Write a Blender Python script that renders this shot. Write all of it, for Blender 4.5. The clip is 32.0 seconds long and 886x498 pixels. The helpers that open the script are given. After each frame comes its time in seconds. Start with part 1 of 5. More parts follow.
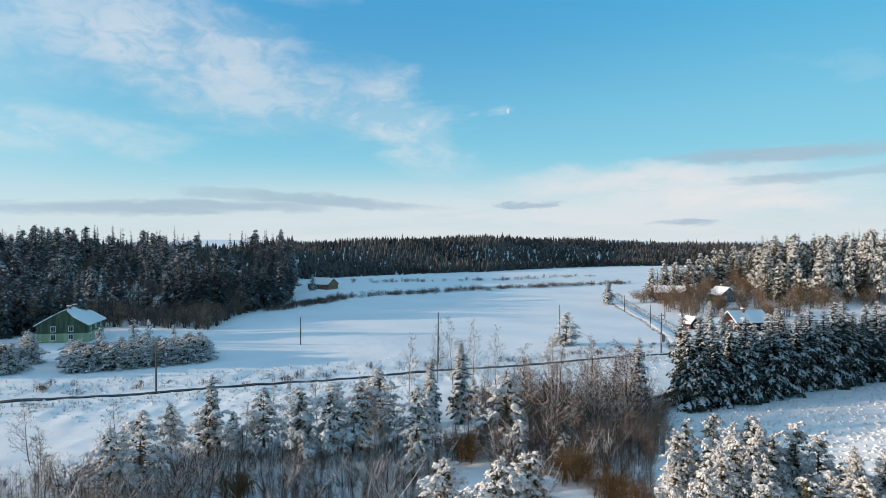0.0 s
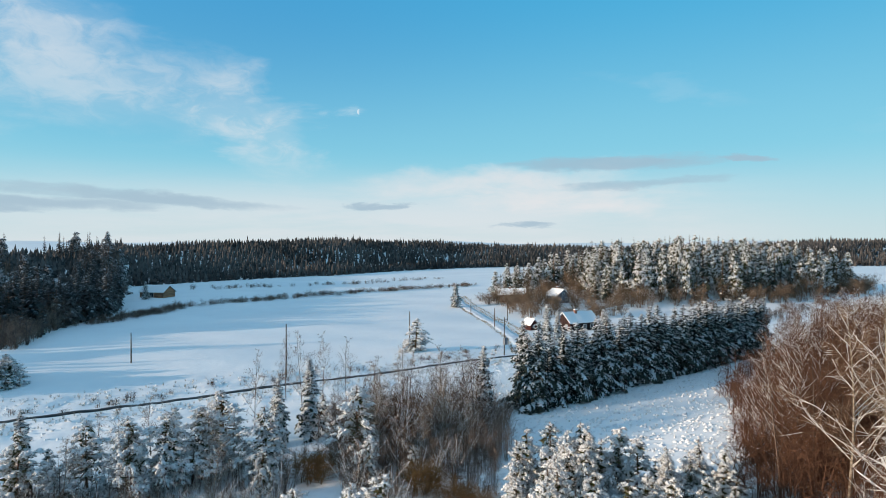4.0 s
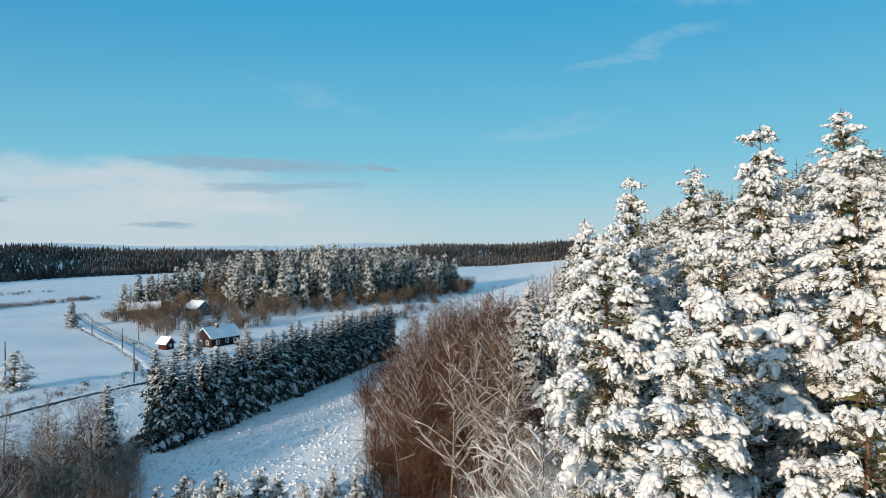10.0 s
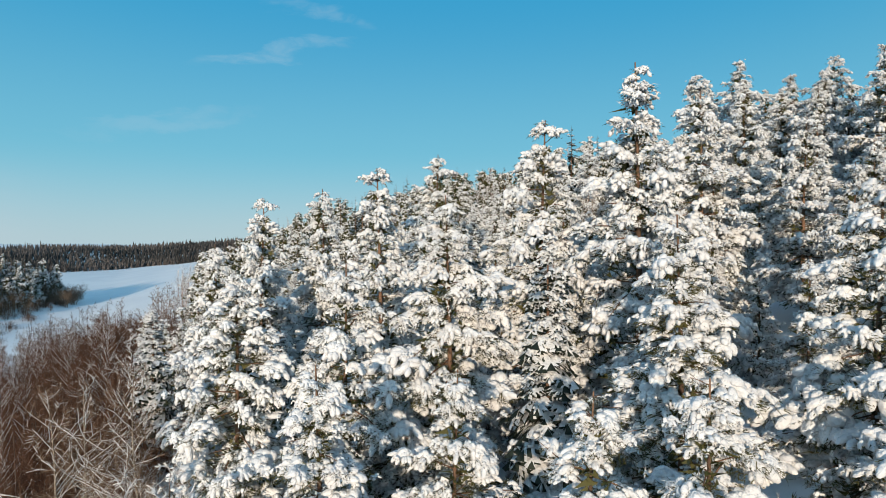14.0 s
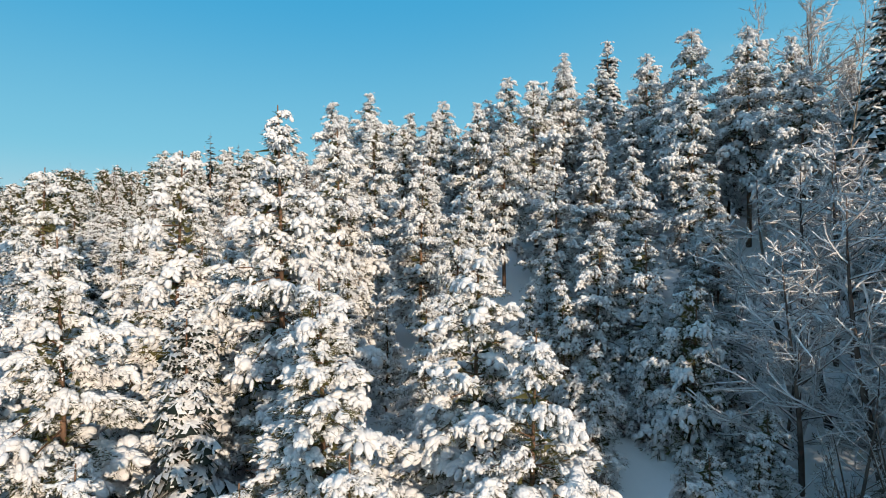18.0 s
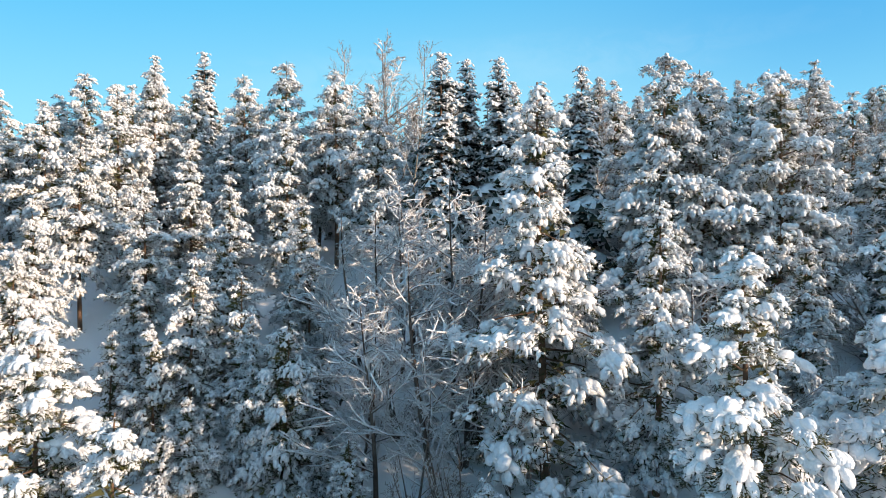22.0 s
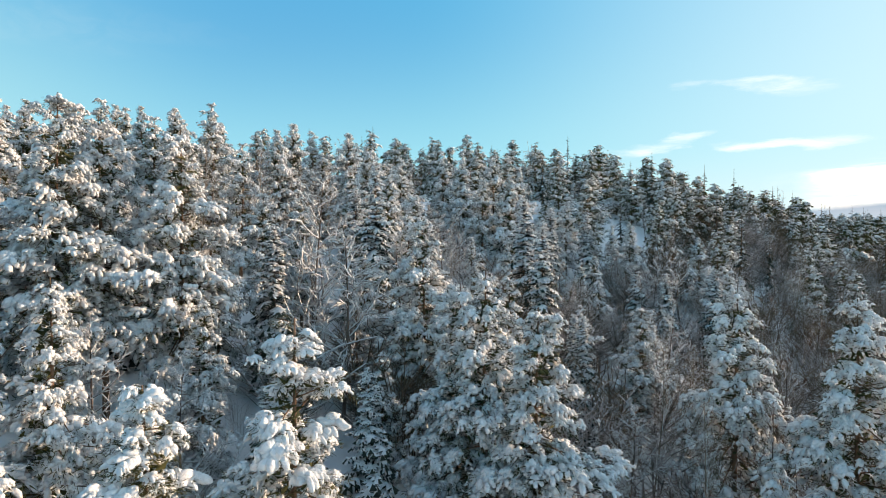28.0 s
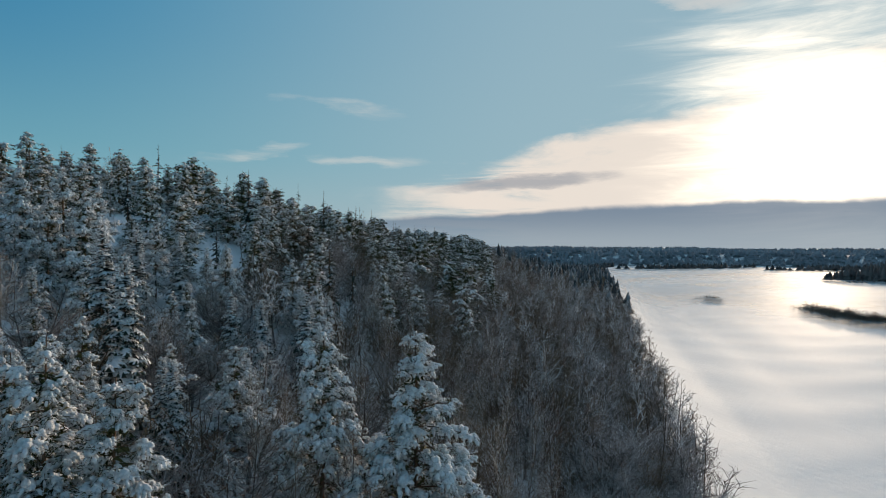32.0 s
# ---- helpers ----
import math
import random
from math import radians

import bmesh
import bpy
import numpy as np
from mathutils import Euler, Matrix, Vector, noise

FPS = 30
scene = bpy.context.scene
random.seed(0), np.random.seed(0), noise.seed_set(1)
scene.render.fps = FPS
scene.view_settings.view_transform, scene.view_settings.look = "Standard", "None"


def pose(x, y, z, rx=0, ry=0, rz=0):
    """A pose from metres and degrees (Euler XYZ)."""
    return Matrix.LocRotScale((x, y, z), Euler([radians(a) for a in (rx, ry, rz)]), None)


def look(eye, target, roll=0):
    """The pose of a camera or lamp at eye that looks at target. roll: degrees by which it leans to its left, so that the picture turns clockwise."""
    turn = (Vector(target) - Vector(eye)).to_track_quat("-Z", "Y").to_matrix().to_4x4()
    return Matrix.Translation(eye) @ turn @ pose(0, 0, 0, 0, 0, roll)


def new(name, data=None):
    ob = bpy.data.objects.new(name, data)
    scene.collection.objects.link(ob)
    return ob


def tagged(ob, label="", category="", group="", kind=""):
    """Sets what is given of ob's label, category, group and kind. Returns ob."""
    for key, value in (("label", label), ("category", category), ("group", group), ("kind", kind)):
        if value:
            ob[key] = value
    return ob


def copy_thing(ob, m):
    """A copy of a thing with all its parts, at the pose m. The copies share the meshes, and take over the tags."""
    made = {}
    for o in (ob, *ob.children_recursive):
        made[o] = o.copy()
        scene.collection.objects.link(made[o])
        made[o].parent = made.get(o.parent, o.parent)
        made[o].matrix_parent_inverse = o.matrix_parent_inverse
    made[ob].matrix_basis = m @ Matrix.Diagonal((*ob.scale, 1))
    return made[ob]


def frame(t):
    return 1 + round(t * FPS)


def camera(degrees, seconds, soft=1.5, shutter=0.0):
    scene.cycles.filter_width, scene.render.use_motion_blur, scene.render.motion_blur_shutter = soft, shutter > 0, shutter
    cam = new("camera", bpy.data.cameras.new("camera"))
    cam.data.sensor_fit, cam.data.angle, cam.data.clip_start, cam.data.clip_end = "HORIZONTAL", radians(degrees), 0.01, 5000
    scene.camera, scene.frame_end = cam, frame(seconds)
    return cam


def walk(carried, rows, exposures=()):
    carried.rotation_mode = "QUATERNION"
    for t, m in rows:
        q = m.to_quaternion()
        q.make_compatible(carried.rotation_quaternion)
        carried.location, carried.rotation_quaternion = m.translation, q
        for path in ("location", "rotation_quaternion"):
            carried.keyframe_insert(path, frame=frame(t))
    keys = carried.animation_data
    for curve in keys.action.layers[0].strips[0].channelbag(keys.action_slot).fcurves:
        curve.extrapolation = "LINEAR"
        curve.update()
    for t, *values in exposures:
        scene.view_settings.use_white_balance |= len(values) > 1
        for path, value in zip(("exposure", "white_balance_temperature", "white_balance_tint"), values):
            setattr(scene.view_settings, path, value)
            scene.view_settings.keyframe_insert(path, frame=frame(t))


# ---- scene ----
cam = camera(71.5, 32.0, soft=0.9)

# seconds, x, y, z, heading (clockwise from +y), pitch
FLIGHT = (
    (0, 0.00, 0.00, 25.00, -1.85, -0.57),
    (0.5, 0.02, 0.00, 25.20, -0.30, -0.56),
    (1, 0.03, 0.01, 25.40, 1.27, -0.54),
    (1.5, 0.05, 0.01, 25.60, 2.83, -0.51),
    (2, 0.07, 0.01, 25.81, 4.43, -0.51),
    (2.5, 0.05, 0.02, 26.01, 6.19, -0.50),
    (3.5, 0.03, 0.02, 26.41, 10.07, -0.47),
    (4.5, 0.09, -0.02, 26.88, 13.95, -0.44),
    (5, 0.17, -0.06, 27.14, 16.07, -0.44),
    (5.5, 0.25, -0.10, 27.40, 18.39, -0.45),
    (6, 0.33, -0.14, 27.66, 20.63, -0.40),
    (6.5, 0.35, -0.17, 27.92, 22.90, -0.39),
    (7, 0.38, -0.21, 28.18, 25.22, -0.37),
    (7.5, 0.40, -0.24, 28.43, 27.56, -0.30),
    (8, 0.42, -0.27, 28.69, 29.99, -0.27),
    (8.5, 0.44, -0.24, 28.89, 32.90, -0.22),
    (9, 0.45, -0.22, 29.09, 36.50, -0.27),
    (9.5, 0.46, -0.20, 29.29, 40.36, -0.26),
    (10, 0.47, -0.18, 29.48, 44.19, -0.26),
    (10.5, 0.45, -0.15, 29.73, 47.76, -0.28),
    (11, 0.44, -0.12, 29.97, 51.47, -0.28),
    (11.5, 0.42, -0.09, 30.21, 55.34, -0.27),
    (12, 0.41, -0.06, 30.45, 59.67, -0.29),
    (12.5, 0.41, -0.13, 30.69, 63.76, -0.29),
    (13, 0.41, -0.20, 30.94, 68.27, -0.30),
    (13.5, 0.42, -0.26, 31.18, 72.81, -0.28),
    (14, 0.42, -0.33, 31.42, 77.36, -0.26),
    (14.5, 0.44, -0.32, 31.68, 81.95, -0.32),
    (15.5, 0.46, -0.31, 32.20, 89.73, -0.32),
    (16.5, 0.47, -0.28, 32.71, 97.51, -0.32),
    (17, 0.46, -0.26, 32.96, 101.37, -0.32),
    (17.5, 0.45, -0.24, 33.22, 105.49, -0.28),
    (18, 0.44, -0.22, 33.47, 109.90, -0.23),
    (18.5, 0.42, -0.24, 33.71, 114.36, -0.20),
    (19, 0.40, -0.25, 33.95, 118.84, -0.13),
    (19.5, 0.39, -0.26, 34.19, 123.39, -0.07),
    (20, 0.37, -0.28, 34.44, 127.99, -0.03),
    (20.5, 0.33, -0.32, 34.71, 132.57, -0.06),
    (21, 0.30, -0.36, 34.99, 137.11, -0.09),
    (21.5, 0.26, -0.40, 35.27, 141.49, -0.17),
    (22, 0.23, -0.43, 35.55, 145.82, -0.25),
    (22.5, 0.24, -0.45, 35.83, 150.10, -0.31),
    (23, 0.24, -0.47, 36.11, 154.37, -0.36),
    (23.5, 0.25, -0.49, 36.40, 158.60, -0.41),
    (24, 0.26, -0.50, 36.68, 162.80, -0.43),
    (24.5, 0.30, -0.48, 36.97, 167.11, -0.44),
    (25, 0.34, -0.45, 37.27, 171.54, -0.43),
    (25.5, 0.38, -0.42, 37.56, 175.92, -0.45),
    (26.5, 0.35, -0.52, 38.19, 184.37, -0.52),
    (27.5, 0.21, -0.77, 38.87, 192.81, -0.59),
    (28, 0.15, -0.90, 39.21, 197.39, -0.52),
    (28.5, 0.12, -0.88, 39.53, 202.01, -0.44),
    (29, 0.10, -0.86, 39.85, 206.63, -0.35),
    (29.5, 0.08, -0.85, 40.17, 211.19, -0.25),
    (30, 0.06, -0.83, 40.49, 215.77, -0.18),
    (30.5, -0.01, -0.82, 40.81, 220.31, -0.14),
    (31, -0.08, -0.82, 41.14, 224.85, -0.08),
    (31.5, -0.15, -0.81, 41.46, 229.41, -0.07),
    (32, -0.22, -0.81, 41.78, 233.52, -0.03),
)
# seconds, stops, kelvin, tint
EXPOSURE = ((0, 0.06, 7000, 16), (5, 0.02, 6800, 13), (10, -0.20, 6450, 10), (14, -0.26, 6400, 9), (17, -0.17, 6500, 11), (18, -0.12, 6550, 12), (20, 0.20, 6700, 14), (22, 0.46, 6850, 17), (25, 0.60, 7500, 19), (28, 0.42, 7900, 19), (30, 0.18, 7850, 18), (31, -0.24, 7500, 17), (32, -0.70, 7050, 14))
walk(cam, [(t, pose(x, y, z, 90 + pitch, 0, -heading)) for t, x, y, z, heading, pitch in FLIGHT], EXPOSURE)

# ---- light ----
SUN_AZ, SUN_EL = 265.0, 8.8
sun_way = Vector((math.sin(radians(SUN_AZ)) * math.cos(radians(SUN_EL)), math.cos(radians(SUN_AZ)) * math.cos(radians(SUN_EL)), math.sin(radians(SUN_EL))))
sun_data = bpy.data.lights.new("sun", "SUN")
sun_data.energy, sun_data.angle, sun_data.color = 4.8, radians(0.6), (1.0, 0.82, 0.62)
sun = new("sun", sun_data)
sun.matrix_world = look(sun_way * 500, (0, 0, 0))

world = bpy.data.worlds.new("winter_sky")
scene.world = world
world.use_nodes = True


class Nodes:
    """A short hand for node trees."""

    def __init__(self, tree):
        self.tree = tree
        tree.nodes.clear()

    def node(self, kind, values=(), **props):
        n = self.tree.nodes.new(kind)
        for k, v in props.items():
            setattr(n, k, v)
        for k, v in dict(values).items():
            if isinstance(v, bpy.types.NodeSocket):
                self.tree.links.new(v, n.inputs[k])
            else:
                n.inputs[k].default_value = v
        return n

    def math(self, op, a, b=0.0, c=0.0):
        return self.node("ShaderNodeMath", {0: a, 1: b, 2: c}, operation=op).outputs[0]

    def noise(self, vector, scale, detail=4.0, rough=0.55, distort=0.0):
        return self.node("ShaderNodeTexNoise", {"Vector": vector, "Scale": scale, "Detail": detail, "Roughness": rough, "Distortion": distort}).outputs["Fac"]

    def ramp(self, fac, lo, hi, a=0.0, b=1.0):
        return self.node("ShaderNodeMapRange", {"Value": fac, "From Min": lo, "From Max": hi, "To Min": a, "To Max": b}, interpolation_type="SMOOTHSTEP").outputs[0]

    def mix(self, fac, a, b, blend="MIX"):
        return self.node("ShaderNodeMix", {0: fac, 6: a, 7: b}, data_type="RGBA", blend_type=blend).outputs[2]


def build_sky():
    n = Nodes(world.node_tree)
    sky = n.node("ShaderNodeTexSky", sky_type="NISHITA", sun_disc=False, sun_elevation=radians(SUN_EL), sun_rotation=radians(SUN_AZ),
                 altitude=100.0, air_density=1.0, dust_density=0.4, ozone_density=3.0)
    way = n.node("ShaderNodeTexCoord").outputs["Generated"]
    sep = n.node("ShaderNodeSeparateXYZ", {0: way}).outputs
    az = n.math("MULTIPLY", n.math("ARCTAN2", sep[0], sep[1]), 57.2958)
    el = n.math("MULTIPLY", n.math("ARCSINE", sep[2]), 57.2958)
    toward = n.node("ShaderNodeVectorMath", {0: way, 1: tuple(sun_way)}, operation="DOT_PRODUCT").outputs["Value"]
    off = n.math("MULTIPLY", n.math("ARCCOSINE", toward), 57.2958)
    # clear winter air: deep blue overhead and square to the sun, pale near the ground
    clear = n.mix(n.ramp(el, 24.0, 3.0), (0.48, 4.4, 7.8, 1), (2.5, 6.8, 8.6, 1))
    square = n.math("MULTIPLY", n.ramp(n.math("ABSOLUTE", n.math("SUBTRACT", off, 82.0)), 42.0, 0.0), n.ramp(el, 4.0, 20.0))
    clear = n.mix(n.math("MULTIPLY", square, 0.40), clear, (0.50, 2.7, 6.3, 1))
    clear = n.mix(n.ramp(el, 26.0, 62.0), clear, (2.4, 4.0, 6.0, 1))
    clear = n.mix(n.ramp(el, 9.0, -1.0, 0.0, 0.85), clear, (6.4, 7.8, 8.4, 1))
    base = n.mix(0.88, sky.outputs[0], clear)

    def field(a, b, shift, scale, detail=7.0, rough=0.6, distort=0.3):
        """Noise over azimuth and elevation."""
        at = n.node("ShaderNodeCombineXYZ", {0: n.math("MULTIPLY", az, a), 1: n.math("MULTIPLY", el, b), 2: shift}).outputs[0]
        return n.noise(at, scale, detail, rough, distort)

    # ragged edges: the place is shifted by noise before the cloud's outline is asked for
    azw = n.math("ADD", az, n.math("MULTIPLY", n.math("SUBTRACT", field(0.10, 0.30, 5.1, 1.0), 0.5), 16.0))
    elw = n.math("ADD", el, n.math("MULTIPLY", n.math("SUBTRACT", field(0.12, 0.40, 9.7, 1.0), 0.5), 5.0))
    fine = n.math("ADD", el, n.math("MULTIPLY", n.math("SUBTRACT", field(0.22, 0.9, 2.2, 1.0), 0.5), 1.6))

    def cloud(a0, e0, wa, we, tilt=0.0, core=0.15, high=None):
        """An oval cloud about azimuth a0 and elevation e0, fading from its core to its rim."""
        c, q = math.cos(radians(tilt)), math.sin(radians(tilt))
        da, de = n.math("SUBTRACT", azw, a0), n.math("SUBTRACT", high or elw, e0)
        x = n.math("DIVIDE", n.math("ADD", n.math("MULTIPLY", da, c), n.math("MULTIPLY", de, q)), wa)
        y = n.math("DIVIDE", n.math("SUBTRACT", n.math("MULTIPLY", de, c), n.math("MULTIPLY", da, q)), we)
        return n.ramp(n.math("ADD", n.math("MULTIPLY", x, x), n.math("MULTIPLY", y, y)), 1.0, core - 0.5)

    def most(*parts):
        out = parts[0]
        for p in parts[1:]:
            out = n.math("MAXIMUM", out, p)
        return out

    def over(col, fac, k, paint):
        return n.mix(n.math("MULTIPLY", fac, k), col, (*paint, 1))

    # the wide mackerel veil over the north-west
    puffy = n.math("ADD", n.math("MULTIPLY", field(0.10, 0.20, 3.7, 1.0, 6.0, 0.55, 0.6), 0.55), n.math("MULTIPLY", field(0.42, 0.75, 8.3, 1.0, 6.0, 0.6, 0.8), 0.45))
    veil = most(cloud(-25, 16, 23, 6.0, -14), cloud(-45, 19, 22, 10, 0), cloud(-6, 11, 9, 4.6, -38), cloud(-20, 25, 14, 4, -10), n.math("MULTIPLY", cloud(-34, 9, 13, 2.4, 0), 0.7))
    col = over(base, n.math("MULTIPLY", veil, n.ramp(puffy, 0.38, 0.60, 0.34, 1.0)), 0.80, (6.9, 7.7, 8.3))
    # pale haze and long banks low in the north
    low = n.math("MULTIPLY", n.ramp(n.math("ABSOLUTE", n.math("ADD", az, 4.0)), 52.0, 30.0), n.ramp(el, 7.5, 2.5))
    col = over(col, n.math("MULTIPLY", low, n.ramp(field(0.05, 0.4, 1.3, 1.0), 0.3, 0.6, 0.4, 1.0)), n.ramp(az, -45.0, 8.0, 0.26, 0.58), (7.4, 7.8, 8.3))
    mass = most(cloud(17, 5.9, 15, 2.2, 1, 0.0), cloud(23, 4.4, 13, 2.0, 0, 0.0))
    col = over(col, n.math("MULTIPLY", mass, n.ramp(puffy, 0.34, 0.58, 0.65, 1.0)), 0.85, (8.2, 8.0, 8.2))
    grey = most(cloud(27, 7.2, 11, 0.75, 0, 0.55, fine), cloud(38, 7.2, 3.5, 0.4, -4, 0.55, fine), n.math("MULTIPLY", cloud(29, 5.3, 8, 0.6, 2, 0.55, fine), 0.8))
    grey = most(grey, cloud(-13, 3.9, 13, 0.75, -3, 0.55, fine), cloud(-27, 3.0, 18, 0.8, 2, 0.55, fine), cloud(6, 3.5, 3.5, 0.4, 3, 0.55, fine), cloud(21, 1.7, 3.5, 0.35, 0, 0.55, fine))
    col = over(col, grey, 0.78, (3.3, 4.9, 6.2))
    # loose wisps
    wisps = most(cloud(2.2, 11.6, 4, 0.9, 8), n.math("MULTIPLY", cloud(61.5, 16.6, 6.5, 1.1, 14), 0.75), n.math("MULTIPLY", cloud(53, 10.4, 10, 1.0, 12), 0.40), n.math("MULTIPLY", cloud(67, 20.5, 5, 1.2, -10), 0.6), n.math("MULTIPLY", cloud(33, 13.2, 9, 1.2, -12), 0.3), n.math("MULTIPLY", cloud(150, 16, 34, 3.0, 3), 0.22))
    col = over(col, n.math("MULTIPLY", wisps, n.ramp(puffy, 0.34, 0.58)), 0.55, (5.4, 7.2, 8.4))
    # pale air towards the low sun, the lit fan of cloud over it, and the dark bank beneath
    col = n.mix(n.ramp(off, 70.0, 16.0, 0.0, 0.80), col, (5.2, 8.0, 9.6, 1))
    pale = n.math("MULTIPLY", n.math("MULTIPLY", n.ramp(off, 165.0, 90.0), n.ramp(el, 30.0, 4.0)), n.math("MULTIPLY", n.ramp(az, 95.0, 130.0), n.ramp(az, 180.0, 148.0)))
    col = over(col, pale, 0.55, (3.6, 6.9, 7.7))
    streaks = field(0.07, 0.55, 6.1, 1.0, 8.0, 0.62, 0.5)
    roof = n.math("ADD", 6.2, n.math("MULTIPLY", n.math("MAXIMUM", n.math("ADD", azw, 133.0), 0.0), 0.22))
    fan = n.math("MULTIPLY", n.math("MULTIPLY", n.ramp(n.math("SUBTRACT", roof, elw), -0.4, 1.8), n.ramp(azw, -136.0, -124.0)), n.ramp(az, -62.0, -84.0))
    fan = n.math("MULTIPLY", fan, n.ramp(n.math("ADD", streaks, n.ramp(off, 32.0, 12.0, 0.0, 0.25)), 0.40, 0.60, 0.06, 1.0))
    south = most(cloud(-135, 12.8, 6, 0.85, -6, -0.1, fine), cloud(-142.5, 8.5, 6, 0.8, 10, -0.1, fine), cloud(-133, 8.0, 5, 0.6, -2, -0.1, fine), cloud(-103, 20.5, 4, 1.2, -14), cloud(-93, 19.5, 6, 1.0, -6), n.math("MULTIPLY", cloud(-82, 25, 16, 4, 0), 0.3))
    col = over(col, most(fan, n.math("MULTIPLY", n.math("MULTIPLY", south, n.ramp(streaks, 0.36, 0.6, 0.2, 1.0)), 0.6)), 0.95, (13.0, 12.4, 11.6))
    col = over(col, most(cloud(-119, 6.1, 10, 0.9, 3, 0.55, fine), n.math("MULTIPLY", cloud(-93, 5.6, 5, 0.5, 4, 0.55, fine), 0.9)), 0.72, (4.4, 5.2, 6.3))
    glare = n.math("ADD", off, n.math("MULTIPLY", n.math("SUBTRACT", streaks, 0.5), 16.0))
    col = n.mix(n.math("POWER", n.ramp(glare, 19.0, 0.0), 2.2), col, (34.0, 31.0, 26.0, 1))
    edge = n.math("ADD", 2.6, n.math("MULTIPLY", n.ramp(az, -140.0, -100.0), 1.4))
    edge = n.math("ADD", edge, n.math("MULTIPLY", n.math("SUBTRACT", field(0.10, 0.2, 4.4, 1.0, 6.0, 0.55), 0.5), 1.6))
    under = n.math("MULTIPLY", n.ramp(n.math("SUBTRACT", el, edge), 0.25, -0.35), n.ramp(n.math("ABSOLUTE", n.math("ADD", az, 95.0)), 56.0, 44.0))
    col = n.mix(n.math("MULTIPLY", under, 0.92), col, n.mix(n.ramp(el, 3.6, 0.2), (2.3, 3.7, 5.4, 1), (4.4, 6.0, 7.4, 1)))
    # a small pale half moon
    moon = n.node("ShaderNodeVectorMath", {0: way, 1: tuple(Vector((math.sin(radians(4.3)) * math.cos(radians(12.0)), math.cos(radians(4.3)) * math.cos(radians(12.0)), math.sin(radians(12.0)))))}, operation="DOT_PRODUCT").outputs["Value"]
    disc = n.math("MULTIPLY", n.ramp(moon, math.cos(radians(0.28)), math.cos(radians(0.22))), n.ramp(az, 4.32, 4.16))
    col = n.mix(n.math("MULTIPLY", disc, 0.5), col, (9.0, 9.4, 9.8, 1))
    back = n.node("ShaderNodeBackground", {"Color": col, "Strength": 0.1})
    n.node("ShaderNodeOutputWorld", {"Surface": back.outputs[0]})


build_sky()
# ---- materials ----
def material(name, rough=0.7, spec=0.3):
    m = bpy.data.materials.new(name)
    m.use_nodes = True
    n = Nodes(m.node_tree)
    bsdf = n.node("ShaderNodeBsdfPrincipled", {"Roughness": rough, "Specular IOR Level": spec})
    n.node("ShaderNodeOutputMaterial", {"Surface": bsdf.outputs[0]})
    return m, n, bsdf


def grainy(name, a, b, scale=3.0, fine=40.0, rough=0.8, bump=0.3, depth=0.02, spec=0.3, island=0.0, stretch=(1, 1, 1)):
    """Two colours mixed at two scales, with a fine relief; island: how much single pieces differ."""
    m, n, bsdf = material(name, rough, spec)
    at = n.node("ShaderNodeMapping", {"Vector": n.node("ShaderNodeTexCoord").outputs["Object"], "Scale": stretch}).outputs[0]
    big = n.ramp(n.noise(at, scale, 3.0), 0.35, 0.65)
    small = n.noise(at, fine, 3.0, 0.6)
    fac = n.math("ADD", n.math("MULTIPLY", big, 0.6), n.math("MULTIPLY", small, 0.4))
    if island:
        rnd = n.node("ShaderNodeNewGeometry").outputs["Random Per Island"]
        fac = n.math("ADD", fac, n.math("MULTIPLY", n.math("SUBTRACT", rnd, 0.5), island))
    tree = n.node("ShaderNodeObjectInfo").outputs["Random"]
    fac = n.math("ADD", fac, n.math("MULTIPLY", n.math("SUBTRACT", tree, 0.5), 0.25))
    col = n.mix(n.ramp(fac, 0.1, 0.9), (*a, 1), (*b, 1))
    n.tree.links.new(col, bsdf.inputs["Base Color"])
    if bump:
        bn = n.node("ShaderNodeBump", {"Strength": bump, "Distance": depth, "Height": small})
        n.tree.links.new(bn.outputs[0], bsdf.inputs["Normal"])
    return m


SNOW = grainy("tree_snow", (0.72, 0.722, 0.735), (0.84, 0.84, 0.842), 1.5, 11.0, 0.7, 0.9, 0.09, 0.2)
NEEDLE = grainy("pine_needles", (0.030, 0.036, 0.012), (0.105, 0.095, 0.034), 0.8, 9.0, 0.75, 0, 0, 0.2, 0.5)
SPRUCE = grainy("spruce_needles", (0.016, 0.024, 0.019), (0.050, 0.058, 0.042), 0.8, 9.0, 0.75, 0, 0, 0.2, 0.5)
BARK = grainy("pine_bark", (0.10, 0.06, 0.04), (0.24, 0.14, 0.09), 2.0, 18.0, 0.9, 0.7, 0.03, stretch=(1, 1, 0.3))
TWIG = grainy("bare_twigs", (0.070, 0.050, 0.042), (0.17, 0.125, 0.10), 0.6, 8.0, 0.85, 0, 0, 0.2, 0.5)
RUSTY = grainy("reddish_twigs", (0.068, 0.034, 0.023), (0.165, 0.085, 0.054), 0.4, 8.0, 0.85, 0, 0, 0.2, 0.5)
BIRCH = grainy("birch_bark", (0.15, 0.115, 0.085), (0.42, 0.36, 0.29), 3.0, 9.0, 0.8, 0.4, 0.02, stretch=(1, 1, 2.5))
GRASS = grainy("dry_grass", (0.26, 0.20, 0.13), (0.52, 0.44, 0.33), 0.3, 8.0, 0.9, 0, 0, 0.2, 0.6)
HAZEL = grainy("brown_bush", (0.12, 0.07, 0.03), (0.27, 0.16, 0.07), 0.5, 8.0, 0.85, 0, 0, 0.2, 0.5)
